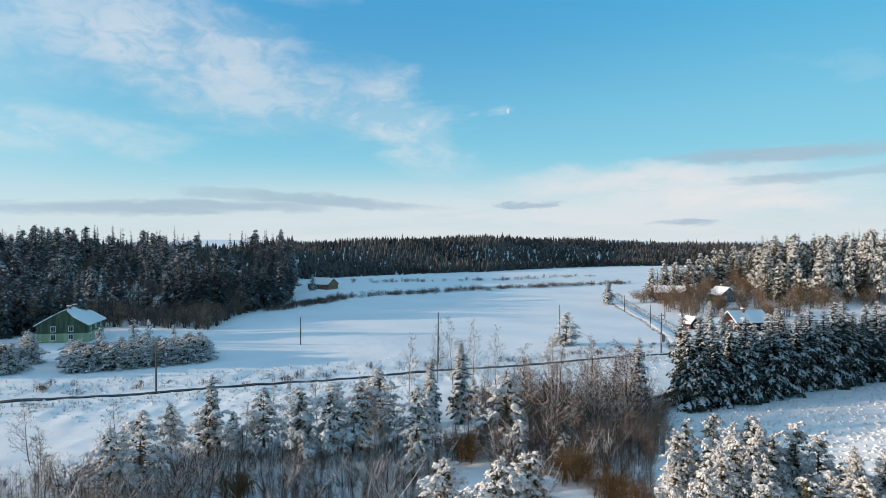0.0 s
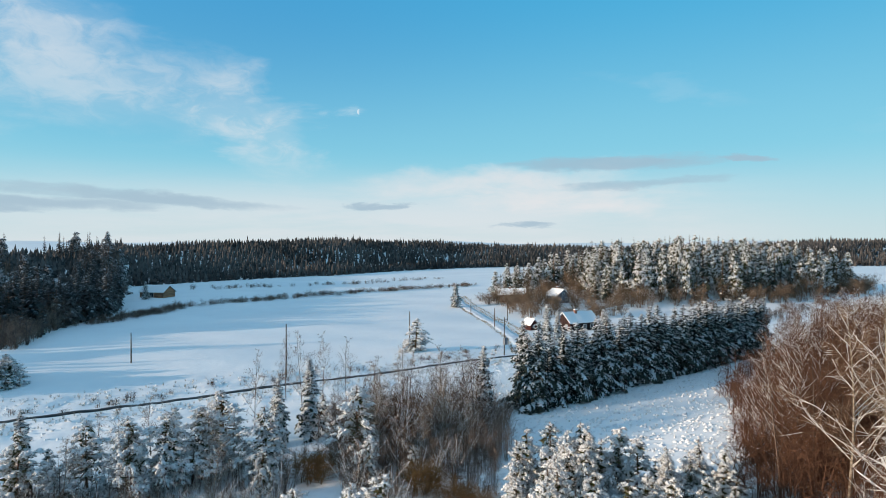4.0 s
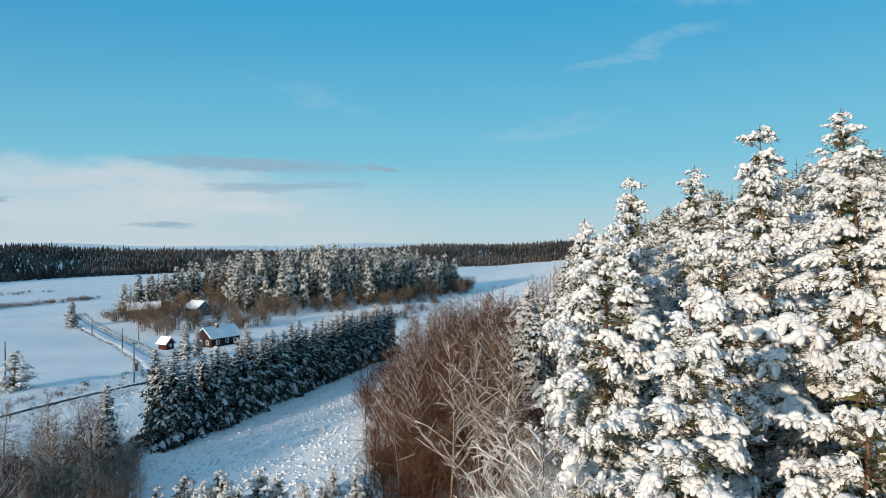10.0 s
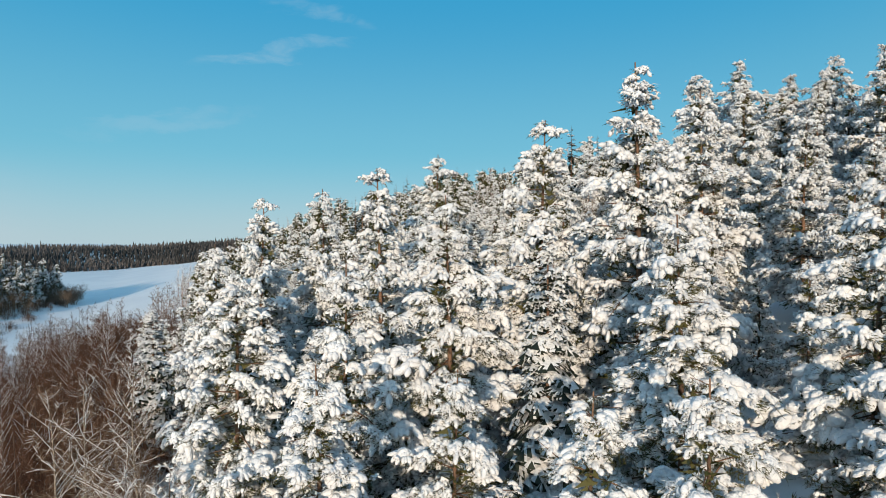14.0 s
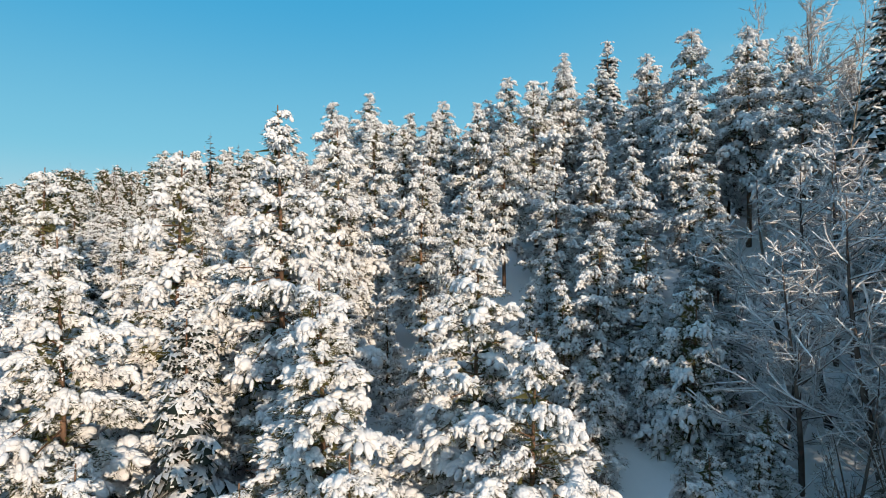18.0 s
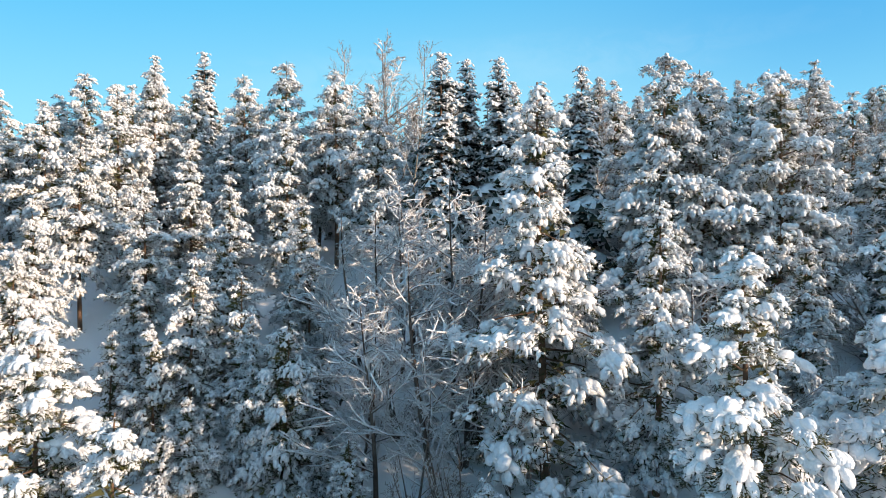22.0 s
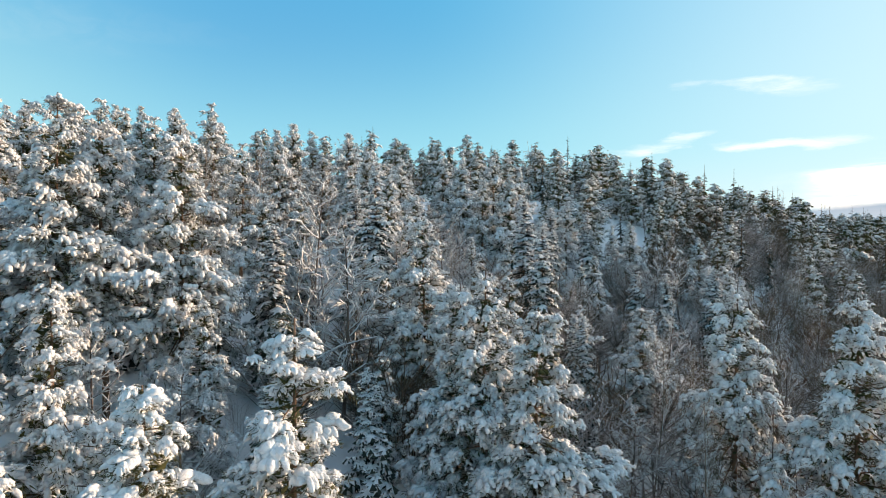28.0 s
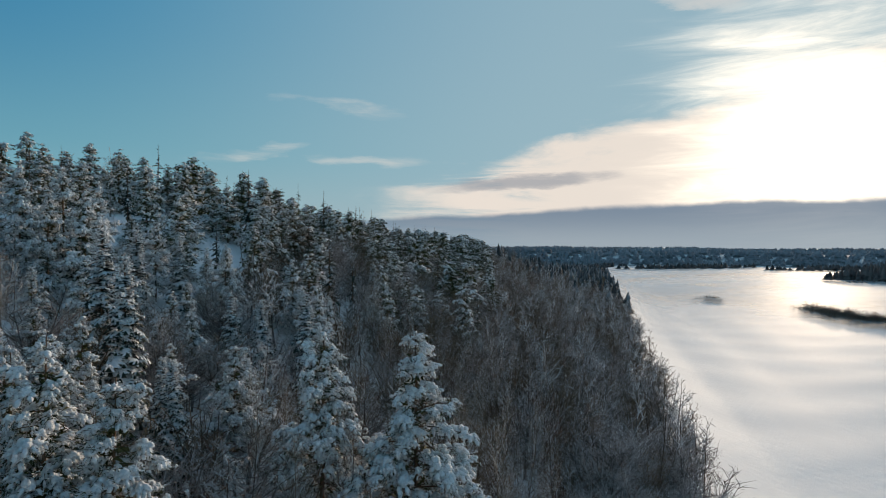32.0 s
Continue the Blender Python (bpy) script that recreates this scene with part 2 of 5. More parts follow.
FARWOOD = grainy("far_conifers", (0.034, 0.036, 0.036), (0.135, 0.118, 0.108), 0.012, 0.6, 0.9, 0, 0, 0.1, 0.7)
FARBARE = grainy("far_bare_trees", (0.07, 0.058, 0.055), (0.16, 0.13, 0.12), 0.02, 0.6, 0.9, 0, 0, 0.1, 0.6)
RIDGE = grainy("frosted_ridge_trees", (0.07, 0.068, 0.068), (0.30, 0.285, 0.28), 0.02, 0.6, 0.9, 0, 0, 0.1, 0.8)
# distance haze over the south woods, painted as a pale blue-grey base colour
FARHAZE = grainy("far_hazed_woods", (0.20, 0.20, 0.215), (0.31, 0.315, 0.33), 0.004, 0.1, 0.9, 0, 0, 0.1, 0.3)
FROSTED = grainy("frosted_twigs", (0.15, 0.115, 0.095), (0.62, 0.57, 0.56), 0.4, 5.0, 0.85, 0, 0, 0.2, 0.9)
WARM = grainy("brown_twigs", (0.13, 0.088, 0.066), (0.33, 0.25, 0.205), 0.4, 5.0, 0.85, 0, 0, 0.2, 0.8)
UNDER = grainy("dark_brown_brush", (0.075, 0.052, 0.040), (0.20, 0.150, 0.115), 0.3, 5.0, 0.85, 0, 0, 0.2, 0.8)
PALETWIG = grainy("pale_birch_twigs", (0.13, 0.088, 0.060), (0.33, 0.24, 0.17), 0.4, 5.0, 0.85, 0, 0, 0.2, 0.7)
POLE = grainy("weathered_pole", (0.06, 0.045, 0.035), (0.16, 0.12, 0.09), 1.0, 20.0, 0.9, 0.3, 0.01, stretch=(1, 1, 0.1))
ASPHALT = grainy("wet_road", (0.028, 0.027, 0.028), (0.075, 0.07, 0.068), 0.35, 12.0, 0.6, 0.3, 0.01)


def ground_snow():
    m, n, bsdf = material("ground_snow", 0.75, 0.18)
    at = n.node("ShaderNodeTexCoord").outputs["Object"]
    patch = n.noise(at, 0.035, 5.0, 0.6)
    lumps = n.noise(at, 0.55, 5.0, 0.6)
    combed = n.noise(n.node("ShaderNodeMapping", {"Vector": at, "Rotation": (0, 0, 0.37), "Scale": (0.06, 0.9, 1.0)}).outputs[0], 1.0, 4.0)
    fine = n.noise(at, 6.0, 3.0, 0.6)
    col = n.mix(n.ramp(patch, 0.3, 0.7), (0.84, 0.84, 0.845, 1), (0.91, 0.905, 0.90, 1))
    n.tree.links.new(col, bsdf.inputs["Base Color"])
    h = n.math("ADD", n.math("MULTIPLY", lumps, 0.30), n.math("ADD", n.math("MULTIPLY", combed, 0.25), n.math("MULTIPLY", fine, 0.03)))
    rough = n.math("MULTIPLY", h, n.ramp(patch, 0.35, 0.75, 0.45, 1.0))
    bn = n.node("ShaderNodeBump", {"Strength": 0.6, "Distance": 0.6, "Height": rough})
    n.tree.links.new(bn.outputs[0], bsdf.inputs["Normal"])
    return m


GROUND = ground_snow()
# ---- mesh tools ----
class Bag:
    """Collects triangles and makes one mesh of them."""

    def __init__(self):
        self.v, self.f, self.m, self.n = [], [], [], 0

    def raw(self, verts, faces, mat=0):
        verts, faces = np.asarray(verts, float).reshape(-1, 3), np.asarray(faces, int).reshape(-1, 3)
        self.v.append(verts)
        self.f.append(faces + self.n)
        self.m.append(np.full(len(faces), mat))
        self.n += len(verts)

    def add(self, shape, mats, mat=0):
        mats = np.asarray(mats, float).reshape(-1, 4, 4)
        if len(mats):
            v, f = shape
            w = np.einsum("nij,kj->nki", mats[:, :3, :3], v) + mats[:, None, :3, 3]
            self.raw(w, (f[None] + (np.arange(len(mats)) * len(v))[:, None, None]), mat)

    def arrays(self):
        return np.concatenate(self.v), np.concatenate(self.f), np.concatenate(self.m)

    def mesh(self, name, materials, smooth=True):
        v, f, m = self.arrays()
        me = bpy.data.meshes.new(name)
        me.vertices.add(len(v))
        me.vertices.foreach_set("co", v.ravel())
        me.loops.add(f.size)
        me.loops.foreach_set("vertex_index", f.ravel().astype(np.int32))
        me.polygons.add(len(f))
        me.polygons.foreach_set("loop_start", np.arange(0, f.size, 3, dtype=np.int32))
        me.polygons.foreach_set("material_index", m.astype(np.int32))
        me.polygons.foreach_set("use_smooth", np.full(len(f), smooth))
        for x in materials:
            me.materials.append(x)
        me.update(calc_edges=True)
        return me


def part(name, bag, mats, parent=None, label="", smooth=True):
    """One mesh object under a thing or a part, from a Bag or a bmesh."""
    mats = mats if isinstance(mats, (list, tuple)) else [mats]
    if isinstance(bag, Bag):
        me = bag.mesh(name, mats, smooth)
    else:
        me = bpy.data.meshes.new(name)
        bag.to_mesh(me)
        bag.free()
        for x in mats:
            me.materials.append(x)
        if smooth:
            me.polygons.foreach_set("use_smooth", [True] * len(me.polygons))
    ob = new(name, me)
    ob.parent = parent
    return tagged(ob, label)


def ico(sub, rng=None, lump=0.0, flat=0.45, droop=0.0):
    if sub == 0:
        v = np.array([(1, 0, 0), (0, 1, 0), (-1, 0, 0), (0, -1, 0), (0, 0, 1), (0, 0, -1)], float) * 1.12
        f = np.array([(0, 1, 4), (1, 2, 4), (2, 3, 4), (3, 0, 4), (1, 0, 5), (2, 1, 5), (3, 2, 5), (0, 3, 5)])
    else:
        bm = bmesh.new()
        bmesh.ops.create_icosphere(bm, subdivisions=sub, radius=1.0)
        v = np.array([p.co[:] for p in bm.verts])
        f = np.array([[p.index for p in q.verts] for q in bm.faces])
        bm.free()
    if rng is not None:
        for _ in range(6):
            k = rng.normal(size=3) * 2.2
            v = v * (1 + lump * np.sin(v @ k + rng.uniform(0, 6))[:, None])
    v[:, 2] = np.where(v[:, 2] < 0, v[:, 2] * flat, v[:, 2])
    v[:, 2] -= droop * v[:, 0] ** 2 + droop * 0.6 * v[:, 1] ** 2
    return v, f


def placings(pos, yaw, pitch, size):
    """Matrices whose x axis points along yaw and pitch (radians); size: n x 3."""
    pos, yaw, pitch, size = (np.asarray(x, float) for x in (pos, yaw, pitch, size))
    m = np.zeros((len(pos), 4, 4))
    cy, sy, cp, sp = np.cos(yaw), np.sin(yaw), np.cos(pitch), np.sin(pitch)
    m[:, :3, 0] = np.stack([cy * cp, sy * cp, sp], -1) * size[:, :1]
    m[:, :3, 1] = np.stack([-sy, cy, 0 * cy], -1) * size[:, 1:2]
    m[:, :3, 2] = np.stack([-cy * sp, -sy * sp, cp], -1) * size[:, 2:3]
    m[:, :3, 3] = pos
    m[:, 3, 3] = 1
    return m


def stand(x, y, z, turn, sx, sz=None):
    """The matrix of a thing turned about the vertical and scaled."""
    return Matrix.Translation((x, y, z)) @ Matrix.Rotation(turn, 4, "Z") @ Matrix.Diagonal((sx, sx, sz or sx, 1))


def tubes(bag, p0, p1, r0, r1, sides=3, mat=0):
    """Tapered tubes, one for each pair of ends."""
    p0, p1, r0, r1 = (np.asarray(x, float) for x in (p0, p1, r0, r1))
    d = p1 - p0
    d /= np.maximum(np.linalg.norm(d, axis=1, keepdims=True), 1e-6)
    ref = np.where(np.abs(d[:, 2:3]) > 0.9, [[1.0, 0, 0]], [[0, 0, 1.0]])
    a = np.cross(d, ref)
    a /= np.linalg.norm(a, axis=1, keepdims=True)
    b = np.cross(d, a)
    ang = np.arange(sides) * 2 * np.pi / sides
    ring = a[:, None] * np.cos(ang)[None, :, None] + b[:, None] * np.sin(ang)[None, :, None]
    v = np.concatenate([p0[:, None] + ring * r0[:, None, None], p1[:, None] + ring * r1[:, None, None]], 1)
    f = []
    for i in range(sides):
        j = (i + 1) % sides
        f += [(i, j, sides + j), (i, sides + j, sides + i)]
    f = np.array(f)
    bag.raw(v, f[None] + (np.arange(len(p0)) * 2 * sides)[:, None, None], mat)


def slivers(bag, p0, p1, r, mat=0):
    """Two crossed thin triangles for each twig, tapering to a point."""
    p0, p1, r = (np.asarray(x, float) for x in (p0, p1, r))
    d = p1 - p0
    a = np.cross(d, [0.31, 0.52, 0.79])
    a /= np.maximum(np.linalg.norm(a, axis=1, keepdims=True), 1e-6)
    b = np.cross(d, a)
    b /= np.maximum(np.linalg.norm(b, axis=1, keepdims=True), 1e-6)
    v = np.stack([p0 - a * r[:, None], p0 + a * r[:, None], p1, p0 - b * r[:, None], p0 + b * r[:, None], p1], 1)
    bag.raw(v, np.array([(0, 1, 2), (3, 4, 5)])[None] + (np.arange(len(p0)) * 6)[:, None, None], mat)


def frond(n=5, wide=0.34):
    """A flat drooping spruce spray along x, with toothed edges."""
    v, f = [], []
    for i in range(n):
        x0, x1 = i / n, (i + 1.25) / n
        w = wide * (1 - 0.75 * i / n) * (0.75 if i == 0 else 1)
        k = len(v)
        v += [(x0, 0, 0.03), (x0 + 0.6 / n, w, -0.10 - 0.1 * x0), (x1, 0, -0.10 * x1), (x0 + 0.6 / n, -w, -0.10 - 0.1 * x0)]
        f += [(k, k + 1, k + 2), (k, k + 2, k + 3)]
    v = np.array(v, float)
    v[:, 2] -= 0.22 * v[:, 0] ** 2
    return v, np.array(f)


# ---- trees ----
def clump(rng, sub, lobes=9):
    """Snow lying over the end of a bough that points along x: rounded fingers grown together, drooping round the rim."""
    ball = ico(sub, flat=0.8)
    a = np.arange(lobes) * 6.283 / lobes + rng.uniform(-0.4, 0.4, lobes)
    front = 0.5 + 0.5 * np.cos(a)
    out = 0.30 + 0.26 * front + rng.uniform(-0.12, 0.14, lobes)
    long, thick = rng.uniform(0.20, 0.34, lobes) * (0.8 + 0.4 * front), rng.uniform(0.12, 0.20, lobes)
    drop = -0.35 - 0.85 * rng.uniform(0, 1, lobes)
    pos = np.stack([np.cos(a) * out, np.sin(a) * out * 0.9, -0.70 * out ** 2 - rng.uniform(0.0, 0.18, lobes)], -1)
    top = max(1, lobes // 3)
    tp = np.stack([rng.uniform(-0.2, 0.35, top), rng.uniform(-0.22, 0.22, top), rng.uniform(0.03, 0.15, top)], -1)
    m = [placings(pos, a, drop, np.stack([long, thick, thick * rng.uniform(0.9, 1.2, lobes)], -1)),
         placings(tp, rng.uniform(-0.8, 0.8, top), rng.uniform(-0.4, 0.2, top), rng.uniform(0.16, 0.28, (top, 1)) * [1.2, 1.0, 0.9]),
         placings([[0.04, 0, -0.04]], [0.0], [-0.15], [[0.42, 0.34, 0.20]])]
    bag = Bag()
    bag.add(ball, np.concatenate(m))
    return bag.arrays()[:2]


def cushion(rng, n=16, rings=(0.3, 0.6, 0.86, 1.0)):
    """A low snow-capped hummock."""
    phi = np.arange(n) * 2 * np.pi / n + rng.uniform(-0.1, 0.1, n)
    rim = 0.6 + rng.uniform(-0.15, 0.15, n)
    v, prev, f = [(0, 0, 0.26)], None, []
    for q in rings:
        here = len(v) + np.arange(n)
        v += list(zip(rim * q * np.cos(phi), rim * q * np.sin(phi), 0.26 * (1 - q * q) - 0.25 * (q == rings[-1]) + 0 * phi))
        nxt = np.roll(here, -1)
        if prev is None:
            f += [(0, a, b) for a, b in zip(here, nxt)]
        else:
            f += [(a, c, d) for a, c, d in zip(prev, here, nxt)] + [(a, d, b) for a, d, b in zip(prev, nxt, np.roll(prev, -1))]
        prev = here
    return np.array(v), np.array(f)


def needles(rng, n, long, wide):
    """A mat of short needle sprays under such a pillow."""
    a, q = rng.uniform(0, 6.28, n), np.sqrt(rng.uniform(0.05, 1.25, n))
    x, y = 0.62 * q * np.cos(a), 0.52 * q * np.sin(a)
    z = -0.5 * np.maximum(x, 0) ** 2 - 0.4 * y ** 2 - rng.uniform(0.0, 0.14, n)
    p = np.stack([x, y, z], -1)
    d = np.stack([np.cos(a) + rng.normal(0, 0.6, n), np.sin(a) + rng.normal(0, 0.6, n), rng.uniform(-0.9, 0.5, n)], -1)
    d /= np.linalg.norm(d, axis=1, keepdims=True)
    s = np.cross(d, rng.normal(size=(n, 3)))
    s /= np.linalg.norm(s, axis=1, keepdims=True)
    l = long * rng.uniform(0.6, 1.2, n)[:, None]
    v = np.stack([p - s * wide / 2, p + s * wide / 2, p + d * l], 1).reshape(-1, 3)
    return v, np.arange(3 * n).reshape(-1, 3)


def pine_bags(seed, H=14.0, crown=0.10, R=2.7, gap=0.62, size=1.0, sub=2, blades=40, long=0.26, wide=0.035, load=0.9, ragged=0.22, most=3, heart=40, frost=0.5, bushy=1.75):
    """Wood, needles and snow of a snow-laden pine: whorls of boughs, each with clumps towards its end."""
    rng = np.random.default_rng(seed)
    wood, green, snow = Bag(), Bag(), Bag()
    zs = np.linspace(0, H * 0.985, 9)
    bend = np.stack([np.sin(zs / H * 2 + seed) * 0.18, np.cos(zs / H * 2.5 + seed) * 0.18, zs], -1)
    rad = 0.011 * H * (1 - zs / H) + 0.02
    tubes(wood, bend[:-1], bend[1:], rad[:-1], rad[1:], 7)
    mats_ = [needles(rng, blades, long, wide) for _ in range(4)]
    pads = [clump(rng, sub, (4, 7, 11)[sub]) for _ in range(10)]
    puffs = [clump(rng, max(0, sub - 1), (2, 3, 4)[sub]) for _ in range(6)]
    ph = rng.uniform(0, 6.28, 4)
    segs, spots, lumps, small = [], [], [], []
    z, turn0 = crown * H, rng.uniform(0, 6.28)
    while z < H * 0.97:
        k = (z / H - crown) / (1 - crown)
        L = R * ((1 - k ** 1.35) ** 0.95 * (0.72 + 0.28 * min(1, k * 3.0)) + 0.04)
        s = size * (0.30 + 0.70 * (1 - k) ** 0.55)
        nb = max(3, round(1.15 * L + 2.2))
        turn0 += 0.9
        for j in range(nb):
            a = turn0 + 6.283 * j / nb + rng.normal() * 0.22
            if rng.uniform() < 0.08:
                continue
            l = L * rng.uniform(0.72, 1.12) * (1 + ragged * np.sin(2 * a + ph[0] + z * 0.8) + 0.6 * ragged * np.sin(z * 1.7 + ph[1] + a))
            zb = min(z + rng.uniform(-0.75, 0.75) * gap * s, H * 0.975)
            c = np.array([np.interp(zb, zs, bend[:, 0]), np.interp(zb, zs, bend[:, 1]), zb])
            lean = -0.34 + 0.70 * k + 0.7 * max(0, k - 0.75) + rng.normal() * 0.22
            way = np.array([np.cos(a), np.sin(a), 0.0])

            def at(q, side=0.0):
                return c + way * l * q + np.array([-way[1], way[0], 0]) * side + [0, 0, l * q * lean + 0.10 * l * q - 0.22 * l * q * q]

            segs += [(at(0), at(0.5), 0.010 * l + 0.014, 0.007 * l + 0.010), (at(0.5), at(0.95), 0.007 * l + 0.010, 0.008)]
            for i in range(max(2, round(bushy * l / s))):
                q = rng.uniform(0.22, 1.02) ** 0.75
                side = rng.normal() * 0.22 * l * q
                p = at(q, side) + [0, 0, rng.uniform(-0.34, 0.26) * s]
                turn, tilt = a + side / max(l, 0.3) * 1.1 + rng.normal() * 0.35, lean * 0.6 - 0.28 + rng.normal() * 0.26
                spots.append((p - [0, 0, 0.07 * s], turn, tilt, s * rng.uniform(0.85, 1.3)))
                if rng.uniform() < load:
                    w = s * (0.55 + 0.75 * rng.uniform() ** 2.0) * (0.8 + 0.3 * q)
                    lumps.append((p + [0, 0, 0.05 * s], turn, tilt, (w * rng.uniform(0.95, 1.3), w * rng.uniform(0.75, 1.1), w * rng.uniform(0.75, 1.15))))
                for _ in range(rng.integers(0, most + 1)):
                    w = s * rng.uniform(0.20, 0.50)
                    out = rng.normal(size=3) * [0.42, 0.42, 0.20] * s - [0, 0, 0.12 * s]
                    small.append((p + out, turn + rng.uniform(-0.9, 0.9), tilt + rng.uniform(-0.6, 0.1), (w * rng.uniform(0.9, 1.5), w * rng.uniform(0.7, 1.1), w * rng.uniform(0.8, 1.3))))
        z += gap * s * rng.uniform(0.8, 1.25)
    tubes(wood, *[np.array(x) for x in zip(*segs)], 3)
    # a dim heart of old needles and twigs
    m = round(H * heart)
    hz_ = rng.uniform(crown, 0.9, m)
    hk = (hz_ - crown) / (1 - crown)
    hr = R * 0.55 * (1 - hk) ** 0.9 * np.sqrt(rng.uniform(0, 1, m))
    ha = rng.uniform(0, 6.28, m)
    hp = np.stack([np.cos(ha) * hr, np.sin(ha) * hr, hz_ * H], -1)
    hd, hs = rng.normal(size=(m, 3)) * [0.22, 0.22, 0.14], rng.normal(size=(m, 3)) * 2.0 / heart
    green.raw(np.stack([hp - hs, hp + hs, hp + hd], 1).reshape(-1, 3), np.arange(3 * m).reshape(-1, 3))
    for i, shape in enumerate(mats_):
        g = spots[i::4]
        if g:
            green.add(shape, placings([x[0] for x in g], [x[1] for x in g], [x[2] for x in g], [[x[3] * 1.15] * 3 for x in g]))
            rime = placings([x[0] + [0, 0, 0.10 * x[3]] for x in g], [x[1] + 2.0 for x in g], [x[2] * 0.5 for x in g], [[x[3] * 1.05] * 3 for x in g])
            snow.add((shape[0][: 3 * round(blades * frost)], shape[1][: round(blades * frost)]), rime)
    for shapes, where in ((pads, lumps), (puffs, small)):
        for i, shape in enumerate(shapes):
            g = where[i::len(shapes)]
            if g:
                snow.add(shape, placings([x[0] for x in g], [x[1] for x in g], [x[2] for x in g], [x[3] for x in g]))
    return wood, green, snow


def spruce_bags(seed, H=12.0, R=2.1, step=0.42, per=8, load=0.8, size=1.0, lowest=0.04, white=0.24, puff=0.0):
    """Wood, needles and snow of a spruce with drooping branches, dense and ragged."""
    rng = np.random.default_rng(seed)
    wood, green, snow = Bag(), Bag(), Bag()
    tubes(wood, [(0, 0, 0), (0, 0, H * 0.6)], [(0, 0, H * 0.6), (0, 0, H)], [0.013 * H, 0.007 * H], [0.007 * H, 0.012], 6)
    leaf, pad = frond(5, 0.42), frond(4, white)
    tufts = [clump(rng, 0, 3) for _ in range(4)]
    lumps = []
    pad[0][:, 2] = pad[0][:, 2] * 1.4 + 0.05
    gp, sp = [], []
    ph = rng.uniform(0, 6.28, 3)
    count = round(per * H / step * 0.92)
    for k in lowest + (0.985 - lowest) * rng.uniform(0, 1, count) ** 0.80:
        a = rng.uniform(0, 2 * np.pi)
        L = R * (1 - k) ** 0.80 * min(1, 0.65 + 2.0 * k) + 0.16
        l = L * rng.uniform(0.55, 1.15) * (1 + 0.16 * np.sin(2 * a + ph[0] + k * 14) + 0.12 * np.sin(k * 31 + ph[1]))
        tilt = -0.42 + 0.85 * k + rng.uniform(-0.2, 0.2)
        base = np.array([0, 0, k * H])
        gp.append((base, a, tilt, (l, l * 0.95 * size, l)))
        if rng.uniform() < load:
            q = rng.uniform(0.1, 0.45)
            way = np.array([np.cos(a) * np.cos(tilt), np.sin(a) * np.cos(tilt), np.sin(tilt)])
            sp.append((base + way * l * q + [0, 0, 0.05 + 0.02 * l - 0.22 * l * q * q], a + rng.uniform(-0.15, 0.15), tilt - 0.3 * q, (l * (1 - q) * rng.uniform(0.75, 1.0), l * 0.9 * size, l * (1 - q))))
        if rng.uniform() < puff:
            w = (0.30 + 0.30 * l / R) * rng.uniform(0.7, 1.3)
            q = rng.uniform(0.45, 0.95)
            lumps.append((base + np.array([np.cos(a), np.sin(a), 0]) * l * q + [0, 0, math.sin(tilt) * l * q - 0.22 * l * q * q + 0.05], a, tilt - 0.2, (w * 1.3, w * 0.9, w)))
    green.add(leaf, placings([x[0] for x in gp], [x[1] for x in gp], [x[2] for x in gp], [x[3] for x in gp]))
    for i, shape in enumerate(tufts):
        g = lumps[i::4]
        if g:
            snow.add(shape, placings([x[0] for x in g], [x[1] for x in g], [x[2] for x in g], [x[3] for x in g]))
    if sp:
        snow.add(pad, placings([x[0] for x in sp], [x[1] for x in sp], [x[2] for x in sp], [x[3] for x in sp]))
    return wood, green, snow


